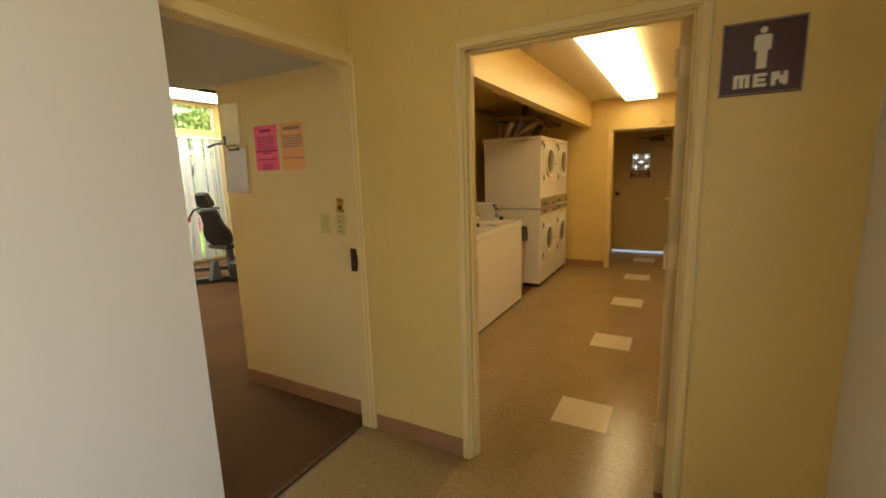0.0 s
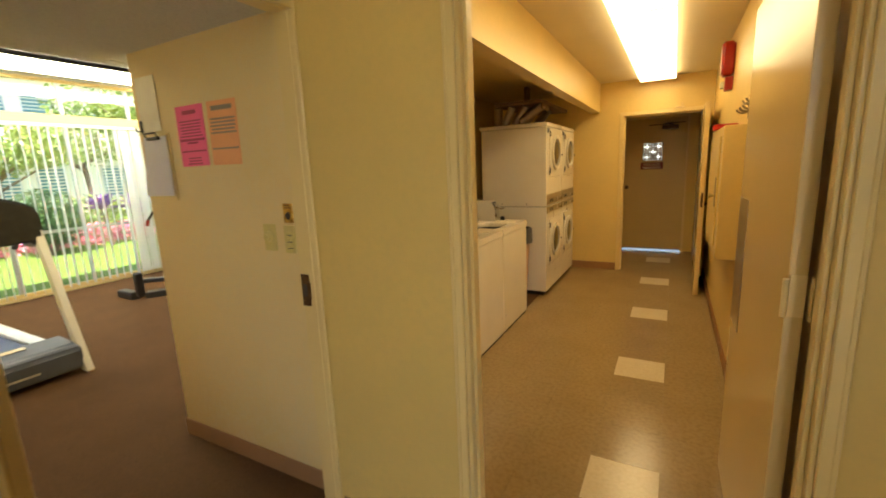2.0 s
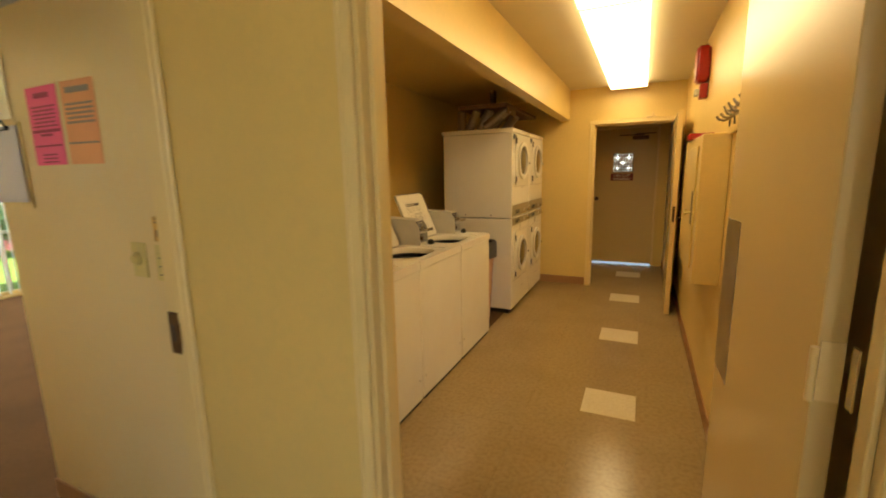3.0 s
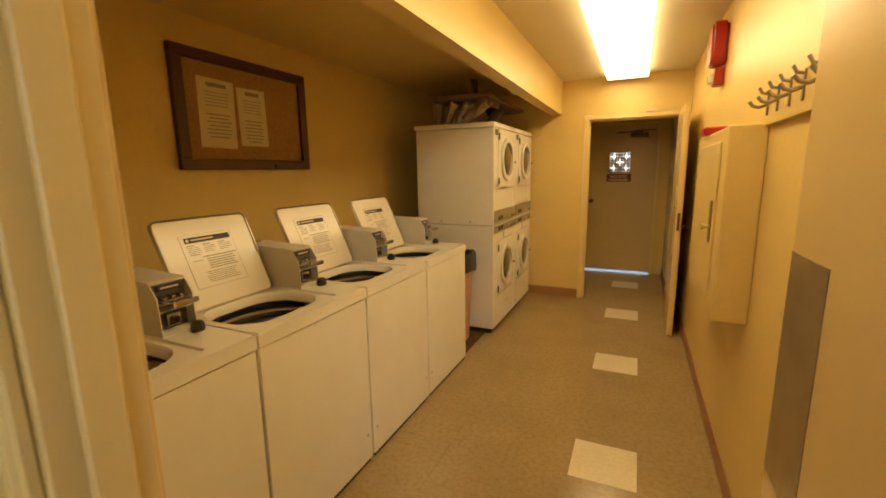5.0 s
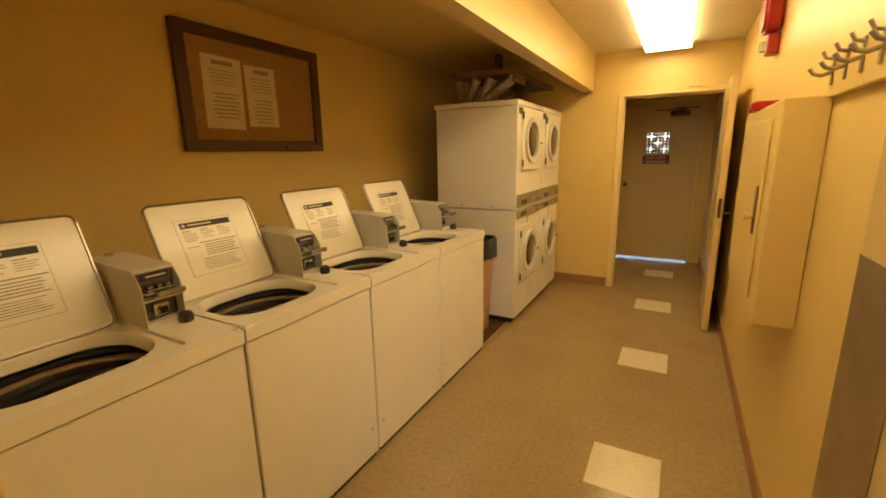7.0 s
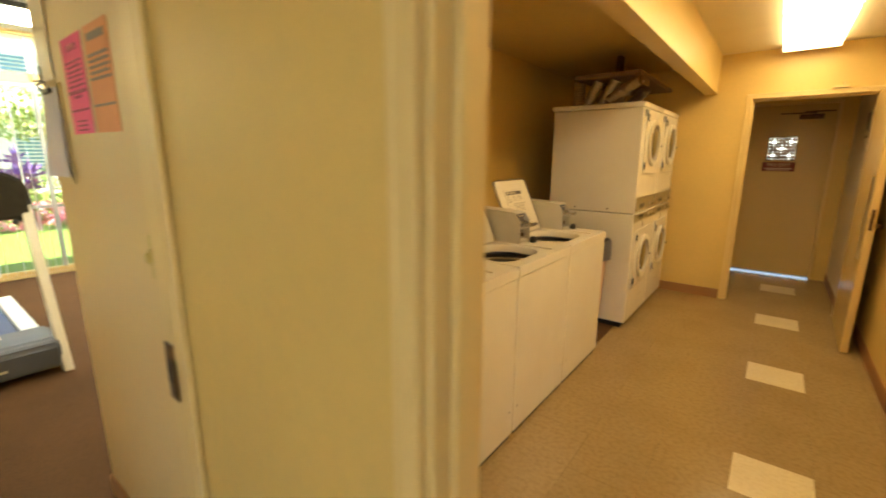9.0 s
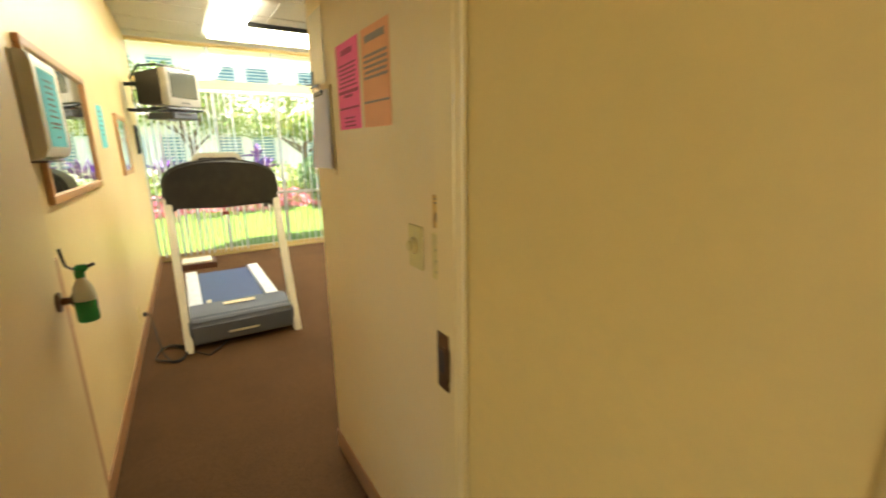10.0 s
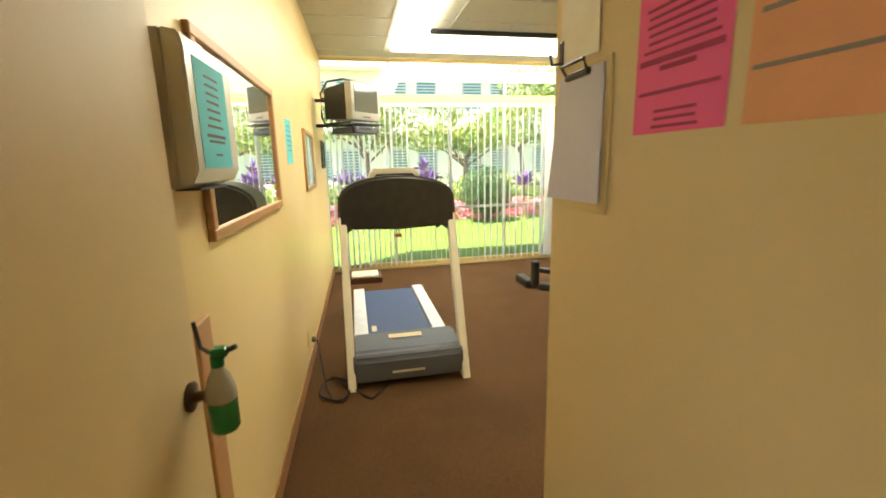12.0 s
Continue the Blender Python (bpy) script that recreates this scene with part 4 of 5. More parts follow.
# exit door
exit_door = thing("exit_door", (-0.1305, 8.08, 0), "cream painted exit door with a pierced vent grille, shut", "door")
bm = bmesh.new()
GX0, GX1, GZ0, GZ1 = -0.600, -0.318, 1.425, 1.705
for r in ((-0.889, GX0, 0.022, 2.0695), (GX1, 0, 0.022, 2.0695), (GX0, GX1, 0.022, GZ0), (GX0, GX1, GZ1, 2.0695)):
    box(bm, r[0], r[1], 0, 0.04, r[2], r[3])
part("leaf", bm, LEAF, exit_door)
bm = bmesh.new()
cw, ch = (GX1 - GX0) / 7, (GZ1 - GZ0) / 7
for i in range(7):
    for j in range(7):
        big = (i, j) in ((1, 1), (1, 5), (5, 1), (5, 5), (3, 3))
        near = (i, j) in ((0, 1), (1, 0), (6, 1), (5, 0), (0, 5), (1, 6), (6, 5), (5, 6), (2, 3), (4, 3))
        h = 0.017 if big else 0.0085 if near else 0.0045 if (i + j) % 2 == 0 or i in (0, 6) or j in (0, 6) else 0.0065
        cx, cz = GX0 + cw * (i + 0.5), GZ0 + ch * (j + 0.5)
        x0, x1, z0, z1 = cx - cw / 2, cx + cw / 2, cz - ch / 2, cz + ch / 2
        for b in ((x0, cx - h, z0, z1), (cx + h, x1, z0, z1), (cx - h, cx + h, z0, cz - h), (cx - h, cx + h, cz + h, z1)):
            box(bm, b[0], b[1], 0.012, 0.026, b[2], b[3])
part("vent_grille", bm, BRONZE, exit_door, "dark pierced metal vent grille")
bm = bmesh.new(); box(bm, -0.625, -0.305, -0.004, -0.0005, 1.295, 1.405)
sg = part("door_sign", bm, material("dark_red_sign", (0.20, 0.03, 0.025), 0.45, wear_or_light=(12, (0.16, 0.025, 0.02), 0.5)), exit_door, "maroon fire exit sign")


def words(text, size, m, mat, parent, name="lettering", depth=0.001, sx=1.0):
    cu = bpy.data.curves.new(name, "FONT")
    cu.body, cu.size, cu.extrude, cu.align_x, cu.align_y = text, size, depth, "CENTER", "CENTER"
    tmp = bpy.data.objects.new("t", cu)
    scene.collection.objects.link(tmp)
    bpy.context.view_layer.update()
    me = bpy.data.meshes.new_from_object(tmp)
    bpy.data.objects.remove(tmp)
    me.materials.clear()
    me.materials.append(mat)
    ob = new(name, me)
    ob.parent = parent
    ob.matrix_basis = m @ Matrix.Diagonal((sx, 1, 1, 1))
    return ob


words("FIRE EXIT", 0.055, pose(-0.465, -0.0055, 1.368, 90, 0, 0), LETTER, sg)
bm = bmesh.new(); bars(bm, [(-0.60, -0.33, 1.325, 1.333), (-0.58, -0.35, 1.308, 1.315)], -0.0045)
part("print", bm, LETTER, sg)
bm = bmesh.new(); lathe(bm, [(0.0, 0.0), (0.032, 0.0), (0.03, 0.008), (0.012, 0.012), (0.012, 0.035), (0.028, 0.05), (0.024, 0.066), (0.0, 0.07)], m=pose(-0.82, -0.001, 1.02, 90, 0, 0))
part("door_knob", bm, BRONZE, exit_door, smooth=True)
bm = bmesh.new(); box(bm, -0.34, -0.12, -0.055, -0.001, 1.90, 1.955, bev=0.005); box(bm, -0.52, -0.2, -0.10, -0.085, 1.958, 1.972); box(bm, -0.3, -0.03, -0.075, -0.06, 1.975, 1.99); rod(bm, (-0.2, -0.05, 1.955), (-0.2, -0.09, 1.975), 0.012)
part("closer", bm, BRONZE, exit_door, "dark door closer arm")
casing("trim", "x", 8.06, -1, -1.02, -0.13, 2.07, w=0.028)
vs = thing("extinguisher_sign", (0.0295, 7.05, 1.76), "maroon wall sign with a glint painted as a cream bar", "sign")
bm = bmesh.new(); box(bm, -0.004, -0.0005, -0.09, 0.09, -0.12, 0.12)
p_ = part("panel", bm, MAROON, vs)
# This cream bar paints the glint on the lower part of the sign.
bm = bmesh.new(); box(bm, -0.006, -0.0045, -0.06, 0.06, -0.09, -0.05)
part("print", bm, LETTER, p_)

# ---- hall sign ----
sign = thing("washroom_sign", (0.235, 1.645, 1.806), "square dark brown washroom sign with raised cream letters", "sign")
bm = bmesh.new(); box(bm, -0.112, 0.112, -0.006, -0.0005, -0.115, 0.115, bev=0.001)
pl = part("panel", bm, MAROON, sign)
bm = bmesh.new()
for a in ((-0.109, 0.109, 0.109, 0.112), (-0.109, 0.109, -0.112, -0.109), (-0.112, -0.109, -0.109, 0.109), (0.109, 0.112, -0.109, 0.109)):
    box(bm, a[0], a[1], -0.0078, -0.006, a[2], a[3])
part("border", bm, GREYINK, pl)
bm = bmesh.new()
prism(bm, [(x, z + 0.083) for x, z in outline(0.020, 0.020, 0.0099, 5)], "y", -0.009, -0.0055)
prism(bm, [(-0.023, 0.064), (-0.019, 0.069), (0.019, 0.069), (0.023, 0.064), (0.023, 0.022), (0.014, 0.022), (0.0135, -0.035), (-0.0135, -0.035), (-0.014, 0.022), (-0.023, 0.022)], "y", -0.009, -0.0055)
part("pictogram", bm, LETTER, pl, "plain raised cream symbol")
# block letters
bm = bmesh.new()
def strokes(x, segs):
    for a in segs:
        box(bm, x + a[0], x + a[1], -0.009, -0.0055, -0.092 + a[2], -0.092 + a[3])
s_ = 0.012
strokes(-0.073, ((0, s_, 0, 0.042), (0.0165, 0.0165 + s_, 0, 0.034), (0.033, 0.033 + s_, 0, 0.042), (s_, 0.033, 0.032, 0.042)))
strokes(-0.018, ((0, s_, 0, 0.042), (s_, 0.036, 0, 0.010), (s_, 0.032, 0.016, 0.026), (s_, 0.036, 0.032, 0.042)))
strokes(0.030, ((0, s_, 0, 0.042), (0.031, 0.031 + s_, 0, 0.042), (s_, 0.022, 0.018, 0.042), (0.022, 0.031, 0.006, 0.030)))
part("lettering", bm, LETTER, pl)

# ---- exercise room entry wall ----
YP = 1.7215


def sheet(name, label, mat, ink, x0, x1, z0, z1, rows, tilt=0.0, cat="notice"):
    cx, cz = (x0 + x1) / 2, (z0 + z1) / 2
    t = thing(name, (cx, YP, cz), label, cat)
    bm = bmesh.new(); box(bm, x0 - cx, x1 - cx, -0.0016, -0.0004, z0 - cz, z1 - cz, m=pose(0, 0, 0, 0, tilt, 0))
    p = part("paper", bm, mat, t)
    bm = bmesh.new()
    for a, b, c, d in rows:
        box(bm, a, b, -0.0024, -0.0017, c, d, m=pose(0, 0, 0, 0, tilt, 0))
    part("print", bm, ink, p)
    return t


sheet("pink_notice", "bright pink printed notice taped to the wall", PINK, PINKINK, -2.368, -2.162, 1.52, 1.795,
      [(-0.05, 0.05, 0.098, 0.115)] + lines(-0.085, 0.085, 0.07, 6, 0.0135, 0.005) + [(-0.092, 0.092, -0.022, -0.012), (-0.04, 0.04, -0.035, -0.027)] + [(-0.09, 0.09, -0.072, -0.066)] + lines(-0.06, 0.06, -0.098, 3, 0.013, 0.005, 6))
sheet("orange_notice", "orange printed notice taped to the wall", ORANGE, GREYINK, -2.132, -1.936, 1.518, 1.795,
      [(-0.07, 0.07, 0.098, 0.117)] + lines(-0.085, 0.085, 0.065, 5, 0.015, 0.007, 9, 0.1) + [(-0.09, 0.09, -0.07, -0.064)], tilt=0.7)
cb = thing("clipboard", (-2.560, YP, 1.685), "white clipboard with curling sheets hung from a hook", "clipboard")
bm = bmesh.new(); box(bm, -0.118, 0.118, -0.006, -0.001, -0.325, 0.0, bev=0.001)
part("backing_board", bm, TRIM, cb, "tan card backing board")
for i in range(3):
    bm = bmesh.new()
    W_, H_ = 8, 6
    g = []
    for a in range(W_ + 1):
        col = []
        for b in range(H_ + 1):
            u, v = a / W_, b / H_
            lift = (0.006 + 0.013 * (i + 1) / 3 * (1 - u) ** 1.6) * v ** 1.3 + 0.002 * i
            col.append(bm.verts.new((-0.092 - 0.016 * (i / 2) * v * (1 - u) ** 1.5 + (0.192 + 0.006 * v) * u, -0.0075 - lift, -0.012 - 0.29 * v)))
        g.append(col)
    for a in range(W_):
        for b in range(H_):
            bm.faces.new((g[a][b], g[a + 1][b], g[a + 1][b + 1], g[a][b + 1]))
    part("page", bm, PAPER, cb, "loose white curling page", smooth=True)
bm = bmesh.new(); box(bm, -0.05, 0.05, -0.022, -0.007, -0.028, -0.012, bev=0.003)
tube(bm, [(-0.045, -0.02, -0.015), (-0.05, -0.03, 0.004), (0.05, -0.03, 0.004), (0.045, -0.02, -0.015)], 0.004, 6)
part("clip", bm, BLACK, cb, "black bulldog clip")
hk = thing("wall_hook", (-2.66, YP, 1.73), "small dark wall hook holding the clipboard string", "hook")
bm = bmesh.new(); box(bm, -0.012, 0.012, -0.008, -0.0005, -0.03, 0.03, bev=0.003); tube(bm, [(0, -0.006, -0.02), (0, -0.03, -0.025), (0, -0.035, 0.0)], 0.004, 6)
part("hook", bm, BLACK, hk)
pk = thing("plastic_pocket", (-2.58, YP, 1.83), "clear plastic pocket with faded cards taped up high", "plastic pocket")
bm = bmesh.new(); box(bm, -0.085, 0.085, -0.005, -0.003, -0.13, 0.13, bev=0.001)
part("pocket", bm, material("cloudy_plastic", (0.80, 0.76, 0.62), 0.15, wear_or_light=(14, (0.72, 0.66, 0.50), 0.6)), pk)
bm = bmesh.new(); box(bm, -0.06, 0.05, -0.0028, -0.0015, -0.08, 0.11); box(bm, -0.02, 0.07, -0.0014, -0.0005, -0.12, 0.02)
part("card", bm, OLDPAPER, pk)


def plate(name, x0, x1, z0, z1, label, mat, cat="switch"):
    t = thing(name, ((x0 + x1) / 2, YP, (z0 + z1) / 2), label, cat)
    w, h = (x1 - x0) / 2, (z1 - z0) / 2
    bm = bmesh.new(); box(bm, -w, w, -0.007, -0.0005, -h, h, bev=0.002)
    part("cover_plate", bm, mat, t)
    return t


dm = plate("dimmer_switch", -1.85, -1.776, 1.138, 1.256, "ivory dimmer switch with a round dial", IVORY)
bm = bmesh.new(); lathe(bm, [(0.024, 0), (0.021, 0.010), (0.014, 0.011), (0.013, 0.018), (0.0, 0.019)], 20, pose(-0.004, -0.0072, 0.004, 90, 0, 0))
part("dial", bm, IVORY, dm, smooth=True)
sw = plate("switch_plate", -1.724, -1.660, 1.133, 1.252, "ivory plate with three small rocker switches", IVORY)
for z in (-0.028, 0.0, 0.028):
    bm = bmesh.new(); box(bm, -0.012, 0.012, -0.013, -0.0072, z - 0.008, z + 0.006, bev=0.002)
    part("rocker", bm, IVORY, sw)
    bm = bmesh.new(); box(bm, -0.014, 0.014, -0.0085, -0.0072, z - 0.012, z - 0.0085)
    part("slot", bm, INK, sw)
st = plate("warning_sticker", -1.716, -1.660, 1.263, 1.345, "small shiny gold plate with a black spot", BRASS, "sign")
bm = bmesh.new(); lathe(bm, [(0.016, 0), (0.015, 0.0012), (0.0, 0.0013)], 14, pose(0.0, -0.0072, -0.012, 90, 0, 0)); box(bm, -0.02, 0.02, -0.0078, -0.0071, 0.02, 0.024); box(bm, -0.02, 0.015, -0.0078, -0.0071, 0.03, 0.033)
part("print", bm, INK, st)

stp = thing("strike_plate", (-1.536, 1.6305, 1.01), "dark bronze lock strike plate in the door jamb", "strike plate")
bm = bmesh.new(); box(bm, -0.022, 0.022, -0.0022, 0.0, -0.065, 0.065, bev=0.0008); box(bm, 0.0, 0.028, -0.004, -0.0022, -0.035, 0.035)
part("plate", bm, BRONZE, stp)
bm = bmesh.new(); box(bm, -0.012, 0.008, -0.0045, -0.0023, -0.025, 0.025)
part("latch_hole", bm, INK, stp)

# ---- exercise room south wall ----
YS = 0.8002
bx = thing("towel_dispenser", (-2.84, YS, 1.432), "white boxy wall dispenser with a blue printed notice on its front", "towel dispenser")
bm = bmesh.new(); box(bm, -0.165, 0.165, 0.0005, 0.052, 0.0, 0.335, bev=0.003)
part("case", bm, ENAMEL2, bx, smooth=True)
bm = bmesh.new(); prism(bm, [(0.0525, 0.004), (0.080, 0.012), (0.094, 0.04), (0.094, 0.30), (0.088, 0.33), (0.0525, 0.337)], "x", -0.163, 0.163)
bmesh.ops.bevel(bm, geom=[e for e in bm.edges if e.calc_face_angle(0) > 1.0], offset=0.004, segments=2, affect="EDGES")
part("cover", bm, WHITEPAINT, bx, "white glossy front cover", smooth=True)
bm = bmesh.new(); box(bm, -0.11, 0.11, 0.020, 0.075, -0.006, 0.0)
part("towel_slot", bm, INK, bx)
bm = bmesh.new(); box(bm, -0.10, 0.12, 0.0945, 0.0953, 0.045, 0.292)
nt_ = part("notice", bm, CYAN, bx, "blue printed notice")
bm = bmesh.new()
for a, b, c, d in lines(-0.05, 0.07, 0.262, 7, 0.019, 0.006, 5) + [(-0.06, 0.08, 0.118, 0.126), (-0.05, 0.07, 0.106, 0.112), (-0.02, 0.03, 0.075, 0.080)]:
    box(bm, a, b, 0.0955, 0.0958, c, d)
part("print", bm, INK, nt_)


def picture(name, x, z, w, h, label, cat, inner, frame=OAK, fw=0.035, t=0.022):
    p = thing(name, (x, YS, z), label, cat)
    bm = bmesh.new()
    for a in ((-w, w, h - fw, h), (-w, w, -h, -h + fw), (-w, -w + fw, -h + fw, h - fw), (w - fw, w, -h + fw, h - fw)):
        box(bm, a[0], a[1], 0.0005, t, a[2], a[3], bev=0.003)
    part("frame", bm, frame, p)
    bm = bmesh.new(); box(bm, -w + fw - 0.002, w - fw + 0.002, 0.001, t * 0.45, -h + fw - 0.002, h - fw + 0.002)
    part("panel", bm, inner, p)
    return p


mirror = picture("wall_mirror", -3.515, 1.565, 0.555, 0.30, "oak framed wall mirror reflecting the garden window", "mirror", MIRROR)
PICBLUE = material("framed_print", (0.10, 0.35, 0.40), 0.08, coat=0.6, wear_or_light=(7, (0.55, 0.6, 0.5), 0.9))
PICGREEN = material("framed_certificate", (0.10, 0.25, 0.18), 0.1, coat=0.6, wear_or_light=(9, (0.5, 0.55, 0.45), 0.9))
print_ = picture("framed_print", -5.62, 1.52, 0.33, 0.25, "oak framed blue and white print", "picture", PICBLUE)
certificate = picture("framed_certificate", -7.05, 1.60, 0.17, 0.16, "small dark framed green certificate", "picture", PICGREEN, BLACK, 0.02)
t = thing("blue_notice", (-4.61, YS, 1.63), "tall blue paper notice taped to the wall", "notice")
bm = bmesh.new(); box(bm, -0.12, 0.12, 0.0004, 0.0018, -0.14, 0.14, m=pose(0, 0, 0, 0, 2, 0))
p_ = part("paper", bm, CYAN, t)
bm = bmesh.new()
for a, b, c, d in lines(-0.09, 0.09, 0.10, 6, 0.03, 0.006, 2):
    box(bm, a, b, 0.002, 0.0025, c, d)
part("print", bm, INK, p_)
ou = thing("power_outlet", (-4.66, YS, 0.25), "ivory wall outlet above the skirting", "outlet")
bm = bmesh.new(); box(bm, -0.035, 0.035, 0.0005, 0.006, -0.055, 0.055, bev=0.002)
part("cover_plate", bm, IVORY, ou)
# Plain tan upright strip on the wall just past the open door.
batten = thing("tan_wall_strip", (-2.785, YS, 0.11), "narrow tan upright strip on the wall past the door", "batten")
bm = bmesh.new(); box(bm, -0.05, 0.05, 0.0005, 0.02, 0.0, 0.98, bev=0.003)
part("strip", bm, OAK, batten)

sb = thing("spray_bottle", (-2.530, 0.930, 0.930), "clear spray bottle half full of green liquid, hung on the knob", "spray bottle")
bm = bmesh.new(); lathe(bm, [(0.0, 0.0), (0.036, 0.0), (0.040, 0.008), (0.040, 0.10)], 24)
part("liquid", bm, GREEN, sb, "bright green cleaning liquid", smooth=True)
bm = bmesh.new(); lathe(bm, [(0.0405, 0.10), (0.0405, 0.125), (0.032, 0.165), (0.017, 0.195), (0.015, 0.215)], 24)
part("bottle", bm, CLEARP, sb, smooth=True)
bm = bmesh.new(); lathe(bm, [(0.018, 0.205), (0.018, 0.235), (0.0, 0.237)], 14); box(bm, -0.022, 0.014, -0.014, 0.03, 0.232, 0.262, bev=0.006)
part("trigger_head", bm, GREEN, sb, smooth=True)
bm = bmesh.new(); rod(bm, (0, 0.028, 0.25), (0, 0.055, 0.262), 0.008); tube(bm, [(-0.015, -0.02, 0.24), (-0.02, -0.045, 0.26), (-0.02, -0.055, 0.34)], 0.006, 8)
part("nozzle", bm, BLACK, sb, smooth=True)
sb.scale = (0.74, 0.74, 0.7)
gc = thing("gym_door_closer", (-2.06, 0.845, 1.72), "grey metal door closer on the exercise room door", "door closer")
bm = bmesh.new(); box(bm, -0.13, 0.13, 0.0, 0.05, -0.03, 0.03, bev=0.006)
part("body", bm, SILVERP, gc)
bm = bmesh.new(); box(bm, 0.05, 0.30, 0.025, 0.04, 0.032, 0.044)
part("arm", bm, STEEL, gc)
# this wall runs a little askew to the others, and everything on it follows
SKEW = Matrix.Translation((-2.7, 0.770, 0)) @ pose(0, 0, 0, 0, 0, -1.15) @ Matrix.Translation((2.7, -0.80, 0))
for ob in (gym_south, gym_skirt, mirror, print_, certificate, bx, t, ou, batten, sb, gc, gym_door):
    ob.matrix_basis = SKEW @ ob.matrix_basis

# ---- television ----
TVCASE = material("silver_grey_case", (0.42, 0.41, 0.37), 0.4, wear_or_light=(9, (0.27, 0.26, 0.24), 0.5))
tv = thing("television", (-6.42, 1.32, 1.925), "boxy silver tube television on a wall bracket", "television", rz=46)
bm = bmesh.new(); box(bm, 0.0, 0.10, -0.235, 0.235, 0, 0.40, bev=0.015, seg=2)
part("front_case", bm, TVCASE, tv, "beige grey front case", smooth=True)
bm = bmesh.new()
a = [bm.verts.new((0.0, y, z)) for y, z in ((-0.235, 0.01), (0.235, 0.01), (0.235, 0.39), (-0.235, 0.39))]
b = [bm.verts.new((-0.34, y, z)) for y, z in ((-0.21, 0.03), (0.21, 0.03), (0.21, 0.36), (-0.21, 0.36))]
for k in range(4):
    bm.faces.new((a[k], a[(k + 1) % 4], b[(k + 1) % 4], b[k]))
bm.faces.new(b); bm.faces.new(a[::-1])
part("rear_case", bm, BLACK, tv, "dark tapering rear case")
bm = bmesh.new(); box(bm, 0.098, 0.106, -0.19, 0.19, 0.09, 0.37, bev=0.003)
part("screen", bm, SCREEN, tv)
bm = bmesh.new(); box(bm, 0.1005, 0.104, -0.06, 0.06, 0.03, 0.045)
part("controls", bm, GREY, tv)
br = thing("television_bracket", (-6.42, 1.32, 1.745), "black tubular wall bracket with a small player shelf", "bracket", rz=46)
bm = bmesh.new()
for y in (-0.26, 0.26):
    tube(bm, [(0.10, y, 0.165), (-0.30, y, 0.165), (-0.34, y, 0.25), (-0.34, y, 0.50), (-0.25, y * 0.9, 0.62), (0.0, y * 0.9, 0.62)], 0.012, 8)
tube(bm, [(-0.3, -0.26, 0.165), (-0.3, 0.26, 0.165)], 0.012, 8)
tube(bm, [(0.0, -0.234, 0.62), (0.0, 0.234, 0.62)], 0.012, 8)
tube(bm, [(0.08, -0.26, 0.165), (0.08, 0.26, 0.165)], 0.012, 8)
tube(bm, [(-0.3, 0, 0.165), (-0.53, -0.222, 0.165)], 0.02, 10); tube(bm, [(-0.34, 0, 0.45), (-0.57, -0.222, 0.45)], 0.02, 10); tube(bm, [(-0.34, -0.26, 0.45), (-0.34, 0.26, 0.45)], 0.012, 8)
part("tube_frame", bm, BLACK, br, smooth=True)
bm = bmesh.new(); box(bm, -0.28, 0.08, -0.22, 0.22, 0.148, 0.154); box(bm, -0.27, 0.07, -0.20, 0.20, 0.055, 0.062)
for x in (-0.26, 0.05):
    for y in (-0.19, 0.19):
        box(bm, x, x + 0.012, y - 0.006, y + 0.006, 0.062, 0.148)
part("shelf", bm, BLACK, br)
bm = bmesh.new(); tube(bm, [(-0.34, 0, 0.2), (-0.42, 0.05, 0.2)], 0.025, 10)
part("wall_arm", bm, BLACK, br)
vc = thing("video_player", (-6.42, 1.320, 1.801), "flat grey video player on the bracket shelf", "video player", rz=46)
bm = bmesh.new(); box(bm, -0.25, 0.09, -0.17, 0.15, 0.0, 0.06, bev=0.004)
part("case", bm, GREY, vc)
bm = bmesh.new(); box(bm, 0.0905, 0.093, -0.13, 0.05, 0.03, 0.055)
part("slot", bm, BLACK, vc)

sc = thing("bathroom_scale", (-7.08, 1.27, 0.002), "low wooden step with a white scale on top", "scale")
bm = bmesh.new(); box(bm, -0.17, 0.17, -0.22, 0.22, 0.0, 0.07, bev=0.004)
part("base", bm, DARKWOOD, sc)
bm = bmesh.new(); box(bm, -0.14, 0.14, -0.16, 0.18, 0.0705, 0.10, bev=0.01)
part("platform", bm, WHITEPAINT, sc)

# ---- exercise machine ----
ex = thing("exercise_bench", (-5.83, 3.67, 0.002), "black padded exercise machine seat on a dark steel frame", "exercise machine", rz=0)
bm = bmesh.new(); box(bm, -0.05, 0.9, -0.05, 0.05, 0.0, 0.07, bev=0.006, m=pose(0, 0, 0, 0, 0, 20)); box(bm, -0.62, -0.30, -0.50, -0.40, 0.0, 0.085, bev=0.012)
box(bm, -0.06, 0.06, -0.45, 0.45, 0.0, 0.07, bev=0.006, m=pose(0, 0, 0, 0, 0, -35)); box(bm, -0.035, 0.035, 0.0, 0.62, 0.16, 0.21, bev=0.006, m=pose(-0.40, -0.38, 0, 0, 0, -48))
box(bm, -0.33, -0.25, -0.45, -0.37, 0.02, 0.30, bev=0.015); box(bm, 0.20, 0.42, -0.06, 0.06, 0.07, 0.30, bev=0.03)
part("base_beam", bm, BLACK, ex)
